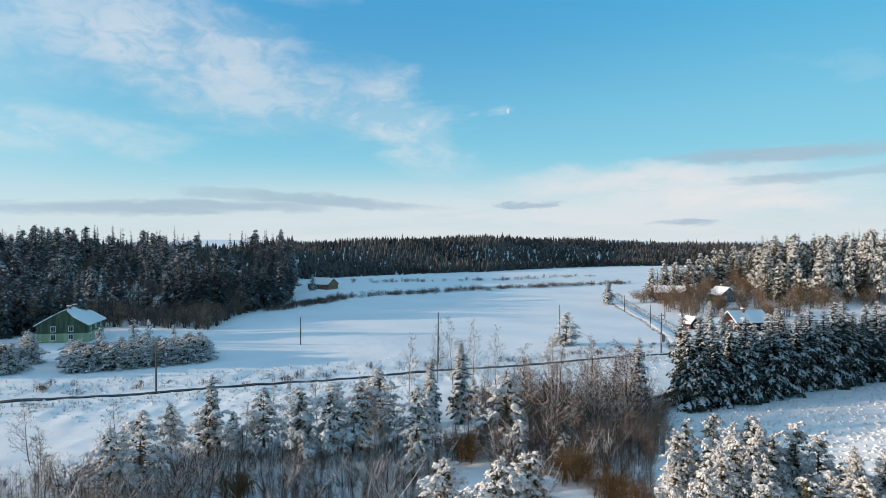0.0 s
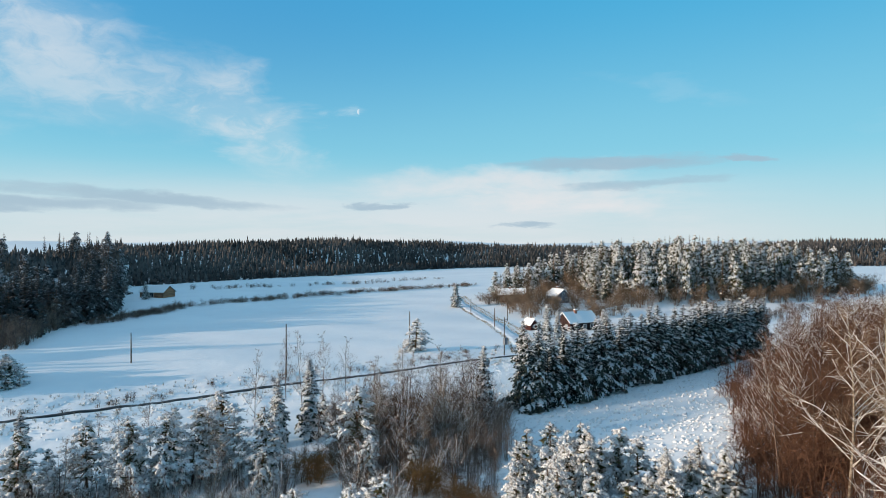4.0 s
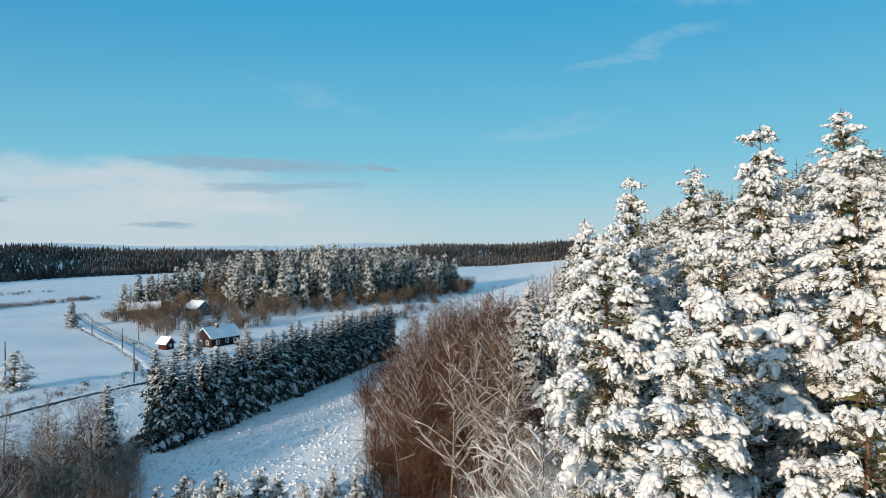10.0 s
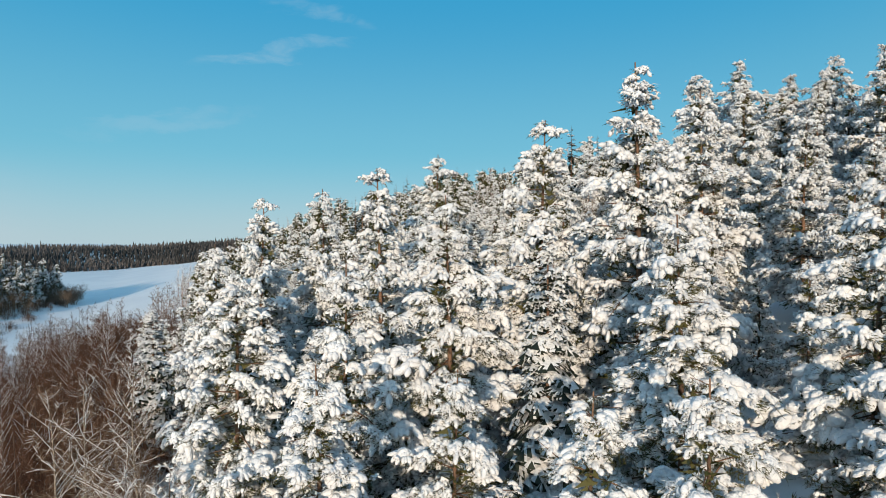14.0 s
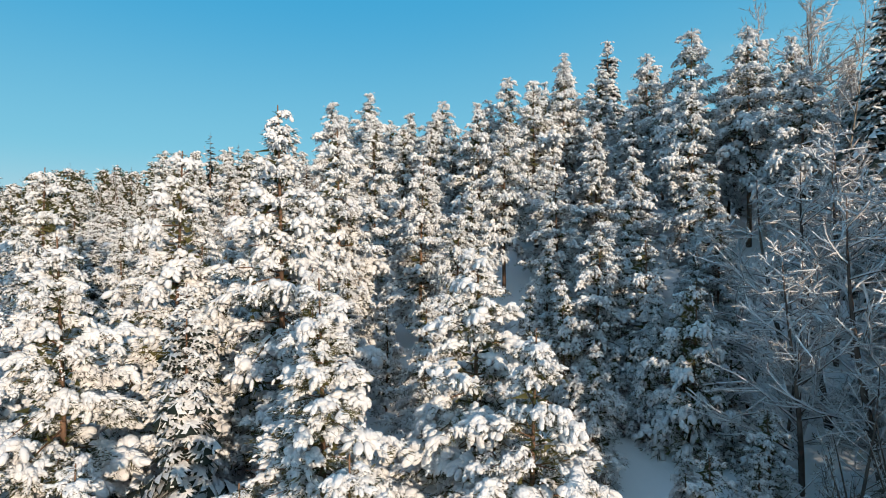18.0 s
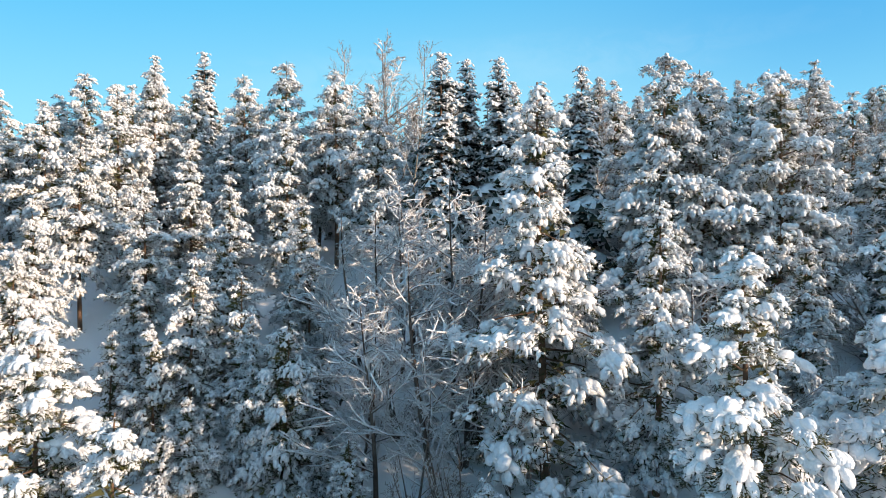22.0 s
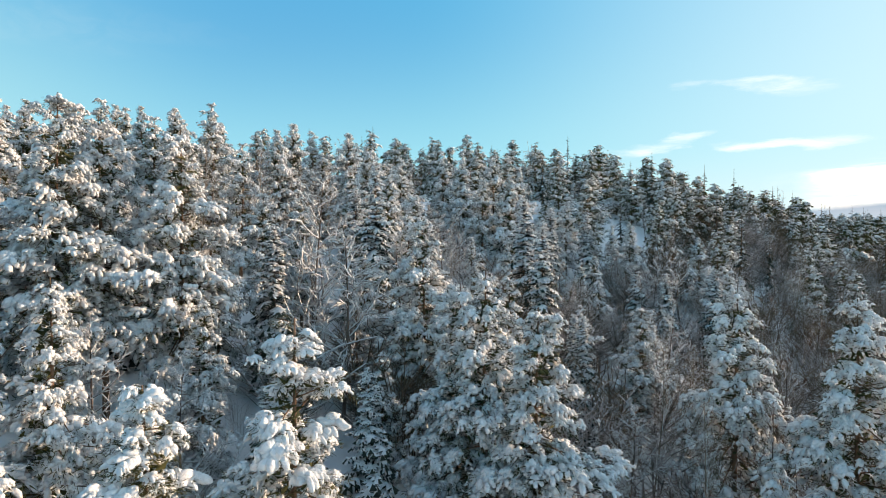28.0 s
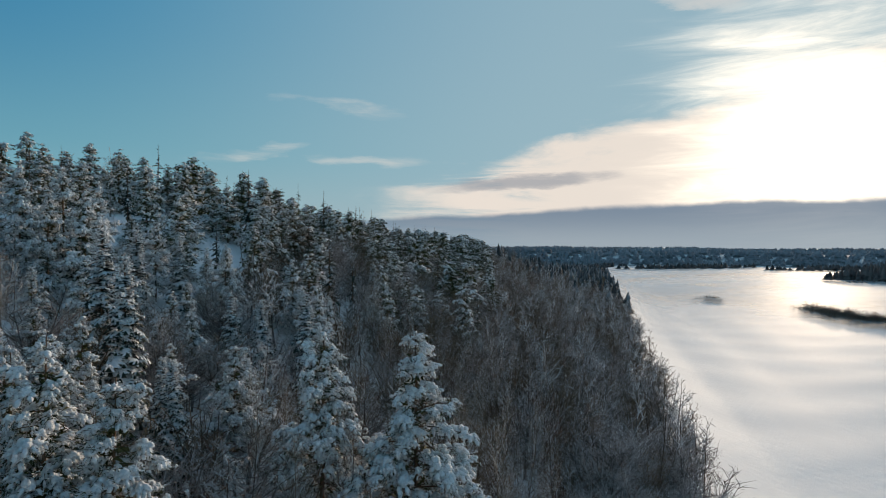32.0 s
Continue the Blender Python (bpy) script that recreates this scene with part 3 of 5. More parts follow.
def bare_bags(seed, H=12.0, limbs=16, spread=0.75, stems=1, twigs=5, thick=0.011, load=0.5, low=0.22, fine=0.012, fat=0.012):
    """Wood, twigs and snow of a leafless tree or bush."""
    rng = np.random.default_rng(seed)
    wood, thin, snow = Bag(), Bag(), Bag()
    big, small, hair = [], [], []

    def bough(p, d, length, r, level):
        n = 4 if level < 2 else (2 if level == 2 else 1)
        pts, q, way = [p], p, d / np.linalg.norm(d)
        for i in range(n):
            way = way + rng.normal(size=3) * 0.16 + np.array([0, 0, 0.10 if level < 2 else -0.02])
            way /= np.linalg.norm(way)
            q = q + way * length / n
            pts.append(q)
        for i in range(n):
            (big if level < 2 else small if level == 2 else hair).append((pts[i], pts[i + 1], r * (1 - 0.8 * i / n), r * (1 - 0.8 * (i + 1) / n)))
        if level < 3:
            for i in range((twigs + 1) if level == 1 else twigs):
                k = rng.uniform(0.25, 1.0)
                j = min(int(k * n), n - 1)
                at = pts[j] + (pts[j + 1] - pts[j]) * (k * n - j)
                off = way + rng.normal(size=3) * 0.65
                bough(at, off, length * rng.uniform(0.3, 0.5), max(r * 0.45, fine), level + 1)

    for s in range(stems):
        lean = rng.normal(size=2) * (0.05 if stems == 1 else 0.35)
        zs = np.linspace(0, 1, 7)
        h = H * (1 if s == 0 else rng.uniform(0.7, 1))
        pts = np.stack([lean[0] * h * zs + np.sin(zs * 3 + s) * 0.02 * H, lean[1] * h * zs + np.cos(zs * 4 + s) * 0.02 * H, h * zs], -1)
        r = thick * h * (1 - zs) + 0.015
        big += [(pts[i], pts[i + 1], r[i], r[i + 1]) for i in range(6)]
        for i in range(limbs // stems):
            k = low + (1 - low) * ((i + rng.uniform()) / (limbs // stems))
            at = np.array([np.interp(k, zs, pts[:, c]) for c in range(3)])
            a = rng.uniform(0, 2 * np.pi)
            d = np.array([np.cos(a) * spread, np.sin(a) * spread, 0.75])
            bough(at, d, H * 0.36 * (1.15 - k) * rng.uniform(0.8, 1.2), thick * H * 0.35 * (1.2 - k), 1)
    P = [np.array(x) for x in zip(*big)]
    tubes(wood, *P, 4)
    Q = [np.array(x) for x in zip(*small)]
    tubes(thin, *Q, 3)
    W = [np.array(x) for x in zip(*hair)]
    slivers(thin, W[0], W[1], W[2] * 1.2)
    if load:
        for arr, keep in ((P, 1.0), (Q, load), (W, load * 0.6)):
            d = arr[1] - arr[0]
            level = np.hypot(d[:, 0], d[:, 1]) / np.linalg.norm(d, axis=1)
            ok = (level > 0.35) & (rng.uniform(size=len(d)) < keep)
            up = np.array([0, 0, 1.0])
            r0, r1 = arr[2][ok] * 0.75 + fat, arr[3][ok] * 0.75 + fat
            if ok.any():
                if arr is W:
                    slivers(snow, arr[0][ok] + up * 0.015, arr[1][ok] + up * 0.02, r0 * 0.42)
                else:
                    tubes(snow, arr[0][ok] + up * (r0 * 0.9)[:, None], arr[1][ok] + up * (r1 * 0.9)[:, None], r0, r1, 3)
    return wood, thin, snow


def tree_thing(name, bags, mats, names, label, category):
    """A tree as an Empty with its parts."""
    top = tagged(new(name), label, category)
    for bag, mat, nm in zip(bags, mats, names):
        if bag.n:
            ob = part(nm, bag, mat, top)
            if nm != "trunk":
                tagged(ob, kind="stuff")
    return top


def merged(bags):
    """The parts of a tree as arrays, for joined far woods."""
    big = Bag()
    for i, b in enumerate(bags):
        if b.n:
            v, f, m = b.arrays()
            big.raw(v, f, i)
    return big.arrays()


def grove(name, kinds, spots, mats, label, category, stuff=True):
    """Many trees joined into one object: kinds are merged() trees, spots are (kind, x, y, z, turn, width, height scale)."""
    bag = Bag()
    for k, x, y, z, turn, w, h in spots:
        v, f, m = kinds[k]
        c, s = math.cos(turn) * w, math.sin(turn) * w
        w3 = v @ np.array([[c, s, 0], [-s, c, 0], [0, 0, h]]) + [x, y, z]
        bag.v.append(w3)
        bag.f.append(f + bag.n)
        bag.m.append(m)
        bag.n += len(v)
    ob = new(name, bag.mesh(name, mats))
    return tagged(ob, label, category, kind="stuff")
# ---- the land ----
def rise(u, v):
    """The wooded hill: u runs along it (north-east), v across it (south-east)."""
    w = v + 0.10 * np.maximum(0, u - 150) + 0.18 * np.maximum(0, -u - 20)
    z = np.interp(w, [-110, -60, -35, -25, 0, 20, 40, 60, 80, 120, 220, 500], [0, 0.6, 3, 5.5, 12.5, 20, 28.5, 36, 40, 43, 44, 40])
    z = z * np.interp(u, [-1100, -700, -300, 260, 500, 900], [0.0, 0.45, 1, 1, 0.6, 0.35])
    z = z + 5 * np.exp(-((u + 150) / 55) ** 2 - ((v - 62) / 38) ** 2) + 7 * np.exp(-((u + 125) / 75) ** 2 - ((v - 98) / 45) ** 2) - 5 * np.exp(-((u + 75) / 28) ** 2 - ((v - 45) / 25) ** 2)
    return z


def mound(x, y, cx, cy, rx, ry, h, turn=0.0):
    c, s = math.cos(turn), math.sin(turn)
    a, b = (x - cx) * c + (y - cy) * s, -(x - cx) * s + (y - cy) * c
    return h * np.exp(-((a / rx) ** 2 + (b / ry) ** 2) ** 1.5)


EDGE_AZ = (-180, -125, -110, -95, -62, -60, -35, -24, -22.5, -16, -15, -10, 2, 13, 24, 40, 46, 52, 60, 62, 180)
EDGE_D = (3000, 1700, 1500, 1500, 700, 230, 215, 192, 190, 285, 430, 462, 528, 676, 760, 700, 760, 820, 600, 3000, 3000)


def wood_edge(x, y):
    """How far from the mast the far woods begin in that direction."""
    a = np.degrees(np.arctan2(x, y))
    return np.interp(a, EDGE_AZ, EDGE_D)


def height(x, y):
    x, y = np.asarray(x, float), np.asarray(y, float)
    z = rise(x * 0.839 + y * 0.545, x * 0.545 - y * 0.839)
    z = z + mound(x, y, 182, 270, 80, 46, 11, 0.0)
    d = np.hypot(x, y)
    back = np.clip((d - wood_edge(x, y)) / 190, 0, 1)
    az = np.degrees(np.arctan2(x, y))
    top = np.interp(az, [-125, -90, -60, -35, -20, -14, 0, 12, 25, 46, 60], [30, 22, 16, 18, 17, 20, 26, 22, 16, 20, 16])
    z = z + back * back * (3 - 2 * back) * top
    z = z + np.interp(d, [1600, 2600, 4700], [0, 10, 24]) * (0.8 + 0.3 * np.sin(az * 0.21) + 0.2 * np.sin(az * 0.53 + 1))
    # the open slope far to the north-east climbs away
    z = z + np.clip((d - 380) / 600, 0, 1) * 6 * np.exp(-((az - 46) / 9) ** 2)
    z = z + 0.25 * np.sin(x * 0.11 + 1.3 * np.sin(y * 0.07)) * np.sin(y * 0.13 + x * 0.03)
    z = z + 0.30 * np.exp(-((y - 121.3 - 0.385 * x) / 16) ** 4) * np.clip(np.abs(y - 121.3 - 0.385 * x) / 4 - 0.6, 0, 1) * np.sin(x * 0.8 + 1.7 * np.sin(y * 0.61)) * np.sin(y * 0.9 + 1.5 * np.sin(x * 0.43))
    near = np.clip((170 - d) / 60, 0, 1)
    z = z + near * (0.12 * np.sin(x * 0.9 + 2 * np.sin(y * 0.5)) * np.sin(y * 1.1 + np.sin(x * 0.7)))
    return z


def hz(x, y):
    return float(height(x, y))


def polar(az, d):
    return d * math.sin(radians(az)), d * math.cos(radians(az))


def build_ground():
    rings = np.concatenate([[0.0], np.geomspace(3.0, 4700.0, 300)])
    n = 540
    ang = np.arange(n) * 2 * np.pi / n
    xs, ys = rings[1:, None] * np.sin(ang), rings[1:, None] * np.cos(ang)
    v = np.concatenate([[[0, 0, hz(0, 0)]], np.stack([xs, ys, height(xs, ys)], -1).reshape(-1, 3)])
    f = [(0, 1 + (j + 1) % n, 1 + j) for j in range(n)]
    i, j = np.meshgrid(np.arange(len(rings) - 2), np.arange(n), indexing="ij")
    a, b = 1 + i * n + j, 1 + i * n + (j + 1) % n
    c, d = a + n, b + n
    quads = np.concatenate([np.stack([a, b, d], -1).reshape(-1, 3), np.stack([a, d, c], -1).reshape(-1, 3)])
    bag = Bag()
    bag.raw(v, np.concatenate([np.array(f), quads]))
    tagged(part("ground", bag, GROUND), "snow-covered fields and wooded hillside", "ground", kind="structure")


build_ground()


def strip(name, line, width, lift, mat, label, category, crown=0.0, rough=0.0):
    """A band laid over the ground along a line of points."""
    pts = []
    for (x0, y0), (x1, y1) in zip(line, line[1:]):
        k = max(2, int(math.hypot(x1 - x0, y1 - y0) / 1.5))
        pts += [(x0 + (x1 - x0) * i / k, y0 + (y1 - y0) * i / k) for i in range(k)]
    pts = np.array(pts + [line[-1]])
    d = np.gradient(pts, axis=0)
    d /= np.linalg.norm(d, axis=1, keepdims=True)
    side = np.stack([-d[:, 1], d[:, 0]], -1)
    rng = np.random.default_rng(5)
    rows = []
    for q in (-0.55, -0.5, -0.2, 0.2, 0.5, 0.55):
        p = pts + side * width * (q + rough * rng.uniform(-0.1, 0.1, len(pts))[:, None])
        z = height(p[:, 0], p[:, 1]) + (lift + crown * (1 - 4 * q * q) if abs(q) < 0.52 else -0.25)
        rows.append(np.column_stack([p, z]))
    v = np.stack(rows, 1)
    n, m = len(pts), 6
    i, j = np.meshgrid(np.arange(n - 1), np.arange(m - 1), indexing="ij")
    a = (i * m + j).ravel()
    bag = Bag()
    bag.raw(v, np.concatenate([np.stack([a, a + m, a + m + 1], -1), np.stack([a, a + m + 1, a + 1], -1)]))
    return tagged(part(name, bag, mat), label, category, kind="structure")


def road_y(x):
    return 121.3 + 0.385 * x


strip("road", [(-150, road_y(-150)), (60, road_y(60)), (88, road_y(88))], 1.4, 0.10, ASPHALT, "dark bare country road between low snow banks", "road", 0.03)
# ---- trees: kinds ----
PINE_PARTS = ("trunk", "foliage", "snow_cover")
BARE_PARTS = ("trunk", "twig_crown", "snow_cover")
PINE_MATS, SPRUCE_MATS = (BARK, NEEDLE, SNOW), (BARK, SPRUCE, SNOW)
TAKEN, USED = [], set()


def plant(kinds, x, y, h, full, wide=1.0, rng=random):
    """Puts one of the kinds, built full metres tall, at x, y with height h."""
    s = h / full
    TAKEN.append((x, y))
    k = kinds[rng.randrange(len(kinds))]
    m = stand(x, y, hz(x, y) - 0.15, rng.uniform(0, 6.28), s * wide, s)
    if k not in USED:
        USED.add(k)
        k.matrix_basis = m
        return k
    return copy_thing(k, m @ Matrix.Diagonal((1 / k.scale.x, 1 / k.scale.y, 1 / k.scale.z, 1)))


def pines(n, name, label, **kw):
    return [tree_thing(name, pine_bags(11 * i + kw.get("seed", 0), **{a: b for a, b in kw.items() if a != "seed"}), PINE_MATS, PINE_PARTS, label, "tree") for i in range(1, n + 1)]


def spruces(n, name, label, seed=0, mats=SPRUCE_MATS, **kw):
    return [tree_thing(name, spruce_bags(seed + 7 * i, **kw), mats, PINE_PARTS, label, "tree") for i in range(1, n + 1)]


def bares(n, name, label, mats, seed=0, **kw):
    return [tree_thing(name, bare_bags(seed + 5 * i, **kw), mats, BARE_PARTS, label, "tree") for i in range(1, n + 1)]


rng = random.Random(4)
GOLD = ((0.3, 69, 3.9), (10.3, 60, 3.6), (13.4, 55, 3.0), (16.0, 52, 2.8), (-20.5, 62, 3.0))


def free(az, d):
    """Whether a spot leaves the golden bushes in the clear."""
    return not any(abs(az - a) < 2.4 and g - 17 < d < g + 3 for a, g, h in GOLD)


HERO = pines(3, "pine_tree", "tall pine bowed under thick cushions of fresh snow", seed=3, H=14, crown=0.05, R=3.3, size=0.86, sub=2, blades=64, wide=0.040, gap=0.80, heart=50, most=4, frost=0.35, load=0.88, ragged=0.25)
MID = pines(3, "pine_tree", "snow-laden pine on the wooded slope", seed=100, H=14, crown=0.12, R=2.8, size=0.80, sub=1, blades=24, long=0.30, wide=0.05, gap=0.78, load=0.98, ragged=0.28, most=3, heart=30, frost=0.7)
TALL = pines(2, "pine_tree", "tall pine with bare reddish trunk and snowy crown", seed=200, H=18, crown=0.32, R=3.7, size=0.92, sub=1, blades=20, long=0.32, wide=0.055, gap=0.78, ragged=0.30, load=0.98, most=3, heart=26, frost=0.7)
LITE = pines(3, "pine_tree", "snow-laden pine further up the wooded slope", seed=150, H=14, crown=0.20, R=2.7, size=0.92, sub=1, blades=13, long=0.36, wide=0.08, gap=0.82, load=0.98, ragged=0.32, most=2, heart=20, frost=0.7)
LITTLE = pines(2, "young_pine", "low bushy young pine in a snowy hedge", seed=270, H=7, crown=0.03, R=2.1, size=0.8, sub=0, blades=10, long=0.4, wide=0.1, gap=0.70, most=0, ragged=0.3, load=0.95, heart=20)
YOUNG = pines(2, "young_pine", "young bushy pine covered with snow", seed=250, H=7, crown=0.03, R=2.1, size=0.72, sub=1, blades=14, long=0.36, wide=0.07, gap=0.70, most=0, ragged=0.3, load=0.85)
OPEN = pines(3, "young_pine", "slender open young pine with clumps of snow", seed=280, H=8, crown=0.22, R=2.3, size=0.62, sub=1, blades=18, long=0.34, wide=0.06, gap=0.80, most=1, ragged=0.36, load=0.95, heart=20)
FIR = spruces(3, "spruce_tree", "slender dark spruce with snow on drooping branches", 300, H=16, R=2.6, step=0.40, per=11, load=1.0, white=0.50, puff=0.55)
WHITEFIR = pines(3, "spruce_tree", "young spruce thickly covered with fresh snow", seed=350, H=9, crown=0.03, R=2.2, size=0.62, sub=1, blades=14, long=0.36, wide=0.07, gap=0.72, most=0, ragged=0.22, load=1.0, heart=20)
HEDGE = spruces(4, "spruce_tree", "dark spruce in a dense row, snow on each branch", 400, H=12, R=2.6, step=0.40, per=10, load=0.9, white=0.28, puff=0.10)
BIRCHES = bares(3, "birch_tree", "leafless birch with pale trunk and snow on its limbs", (BIRCH, PALETWIG, SNOW), 500, H=14, limbs=26, twigs=7, thick=0.0055, load=0.25, spread=0.6, fine=0.009)
OLDBARE = bares(3, "bare_tree", "large leafless tree with snow along every limb", (TWIG, FROSTED, SNOW), 540, H=14, limbs=26, twigs=6, thick=0.011, load=1.0, spread=1.15, low=0.12, fine=0.012, fat=0.036)
RUST = bares(3, "birch_tree", "slim leafless birch with reddish-brown twigs", (TWIG, RUSTY, SNOW), 560, H=13, limbs=30, twigs=4, thick=0.006, load=0.05, spread=0.65, low=0.12, fine=0.013)
SCRUB = bares(3, "bush", "leafless bush with thin brown twigs and frost", (TWIG, UNDER, SNOW), 600, H=5, limbs=18, stems=6, twigs=4, thick=0.009, low=0.1, load=0.3, spread=0.6)

# ---- the near pines on the slope: heading, distance, height of the top ----
for az, d, top in ((79.8, 20.4, 27.7), (67, 19.3, 28.2), (101.3, 15.4, 28.8), (92.6, 15.4, 28.3), (112.7, 22.5, 33.8), (118.5, 19.5, 31.3), (98.7, 21.5, 32.8), (78.4, 30.4, 34.3), (171.9, 19.4, 35.8), (182.8, 22.4, 37.1), (59.4, 31, 30.5), (69, 29, 31)):
    x, y = polar(az, d)
    plant(HERO, x, y, top - hz(x, y), 14, 1.05, rng)
for az, d, top in ((61.6, 60, 36.4), (66.5, 65, 37.8), (71.9, 42, 37.1), (77.5, 50, 39.3), (87.2, 35, 38.9), (95.1, 33, 41.1), (100.2, 45, 42.9), (57.6, 48, 32), (154.8, 29.5, 43.6), (164.7, 30.5, 38.2), (101.5, 45.5, 37.2), (119.6, 40.5, 34.1), (129.3, 35.5, 30.3), (108.1, 45.4, 40), (112.4, 42.4, 37.7), (123.7, 52.4, 44), (127.1, 45.4, 40.8), (129.1, 32.5, 31.2), (103.8, 60.5, 46.4), (108.7, 50.5, 40.2), (112.4, 55.5, 38.8), (125, 36, 30), (132, 41, 34)):
    x, y = polar(az, d)
    plant(MID, x, y, top - hz(x, y), 14, 1.0, rng)
for az, d, top in ((103.1, 87, 55.5), (99.9, 80, 52.4), (107, 80, 51.2), (110, 85, 54), (116, 70, 53), (120.8, 65.4, 53.1), (128, 64, 52.8), (131.5, 56.4, 52.3), (136, 53.8, 51), (140, 48, 46), (127, 58, 46), (124, 60, 45.6), (165.6, 41.4, 48.1), (168.5, 43, 47.2), (174.1, 42.1, 46.6), (222.1, 45.6, 36.9), (230.1, 43.5, 36.7), (214.6, 52.7, 34.5), (195, 45, 41.5), (198.3, 36, 37.3), (200.6, 34, 38.2), (205.3, 32, 36.4), (197.9, 43, 36.9)):
    x, y = polar(az, d)
    plant(TALL, x, y, top - hz(x, y), 18, 1.0, rng)
x, y = polar(52.6, 61)
plant(FIR, x, y, 26.0 - hz(x, y), 16, 1.2, rng)
for az, d, top in ((121, 76, 57), (124.8, 75, 57.8), (145.7, 44.7, 49.8), (148, 48, 50.2), (151, 47, 50), (155, 51.9, 49.4), (158.4, 45, 48.5), (87.8, 26.4, 32.2), (190.8, 56, 46.4), (204.4, 62, 44), (206, 58, 41.5), (189, 60, 44.7), (200.7, 41, 37.4), (209.5, 50.7, 33.7), (210.5, 43.7, 27)):
    x, y = polar(az, d)
    plant(FIR, x, y, top - hz(x, y), 16, 1.0, rng)
for az, d, top in ((146.5, 33.5, 39.4), (140, 29, 33), (149.5, 36, 38), (143.5, 27, 30), (185.3, 52, 44.8), (141.6, 70, 58), (188, 44, 41), (213, 42, 29), (226, 36, 28), (53.5, 29, 22.5), (50.5, 33, 20.5), (56.5, 25, 21)):
    x, y = polar(az, d)
    plant(OLDBARE, x, y, top - hz(x, y), 14, 1.0, rng)
for az, d, top in ((45.5, 44, 23), (49.0, 40, 23.5), (52.5, 38, 24.5)):
    x, y = polar(az, d)
    plant(BIRCHES, x, y, top - hz(x, y), 14, 1.35, rng)

for az, d, top in ((138, 66, 56.5), (140.5, 69, 58), (143, 66, 56.5), (147, 63, 54), (160, 60, 51), (176, 60, 49), (181, 62, 48), (186, 66, 47)):
    x, y = polar(az, d)
    plant(BIRCHES, x, y, top - hz(x, y), 14, 0.9, rng)

for i in range(18):
    az, d = rng.uniform(47, 58), rng.uniform(26, 46)
    plant((RUST, SCRUB, BIRCHES)[i % 3], *polar(az, d), rng.uniform(4.5, 9) if i % 3 != 1 else rng.uniform(2.5, 4.5), (13, 5, 14)[i % 3], 1.2, rng)

# ---- small pines and brush between the road and the hill ----
for az, d, h in ((-22.6, 74, 8), (-18, 74, 8), (-15, 72, 8.3), (-12.1, 72, 8.5), (-9.5, 73, 8.6), (-7.8, 76, 9.5), (-4.4, 71, 8.4), (4.2, 72, 9.6), (-1.5, 44, 7.0), (3.2, 42, 7.5), (6.2, 43, 7.5), (-28, 68, 8), (-30.5, 67, 7)):
    plant(OPEN, *polar(az, d), h, 8, 1.28, rng)
for i in range(62):
    az, d = rng.uniform(18.5, 38), rng.uniform(36, 50)
    x, y = polar(az, d)
    plant(WHITEFIR if i % 3 else YOUNG, x, y, rng.uniform(11.6, 13.4) - hz(x, y) - (2 if rng.random() < 0.3 else 0), 9 if i % 3 else 7, 1.05, rng)
for az, d, h in ((-22.5, 78, 9), (-0.2, 84, 11), (15.8, 93, 11), (-3, 82, 9)):
    plant(FIR, *polar(az, d), h, 16, 1.2, rng)
for i in range(27):
    u = i / 26
    for row in (0, 1):
        x0, y0 = polar(19.6, 95.0 + row * 4.5)
        x1, y1 = polar(39.4, 156.0 + row * 4.5)
        plant(HEDGE, x0 + (x1 - x0) * u + rng.uniform(-0.7, 0.7), y0 + (y1 - y0) * u + rng.uniform(-0.7, 0.7), (13.4 - 0.4 * u) * rng.uniform(0.86, 1.08), 12, 1.08, rng)
x, y = polar(9.5, 152)
plant(YOUNG, x, y, 8.2, 7, 1.6, rng)
for i in range(34):
    az, d = rng.uniform(5, 17), rng.uniform(70, 96)
    plant(RUST if rng.random() < 0.7 else BIRCHES, *polar(az, d), rng.uniform(6, 11), 13, 1.35, rng)
for az, d in ((-2.3, 108), (1, 104), (3, 103), (-1, 96), (-5, 92)):
    plant(RUST, *polar(az, d), rng.uniform(10, 13), 13, 0.9, rng)
for i in range(40):
    az, d = rng.uniform(-37, 14), rng.uniform(52, 70)
    if free(az, d):
        plant(SCRUB, *polar(az, d), rng.uniform(2.5, 5), 5, 1.0, rng)
for i in range(60):
    az, d = rng.uniform(39.5, 50), rng.uniform(48, 150)
    x, y = polar(az, d)
    plant(RUST, x, y, rng.uniform(10, 14), 13, 1.1, rng)

for i in range(26):
    az, d = rng.uniform(-36, 16), rng.uniform(58, 86)
    if free(az, d):
        plant(BIRCHES if rng.random() < 0.4 else RUST, *polar(az, d), rng.uniform(5, 9), 14, 1.25, rng)
for i in range(34):
    az, d = rng.uniform(-36, -17), rng.uniform(52, 74)
    if free(az, d):
        plant(SCRUB if i % 3 else RUST, *polar(az, d), rng.uniform(3, 6), 5 if i % 3 else 13, 1.15, rng)
for i in range(14):
    az, d = rng.uniform(-30, 17), rng.uniform(62, 88)
    if free(az, d):
        plant(OPEN, *polar(az, d), rng.uniform(3.5, 6.5), 8, 1.0, rng)

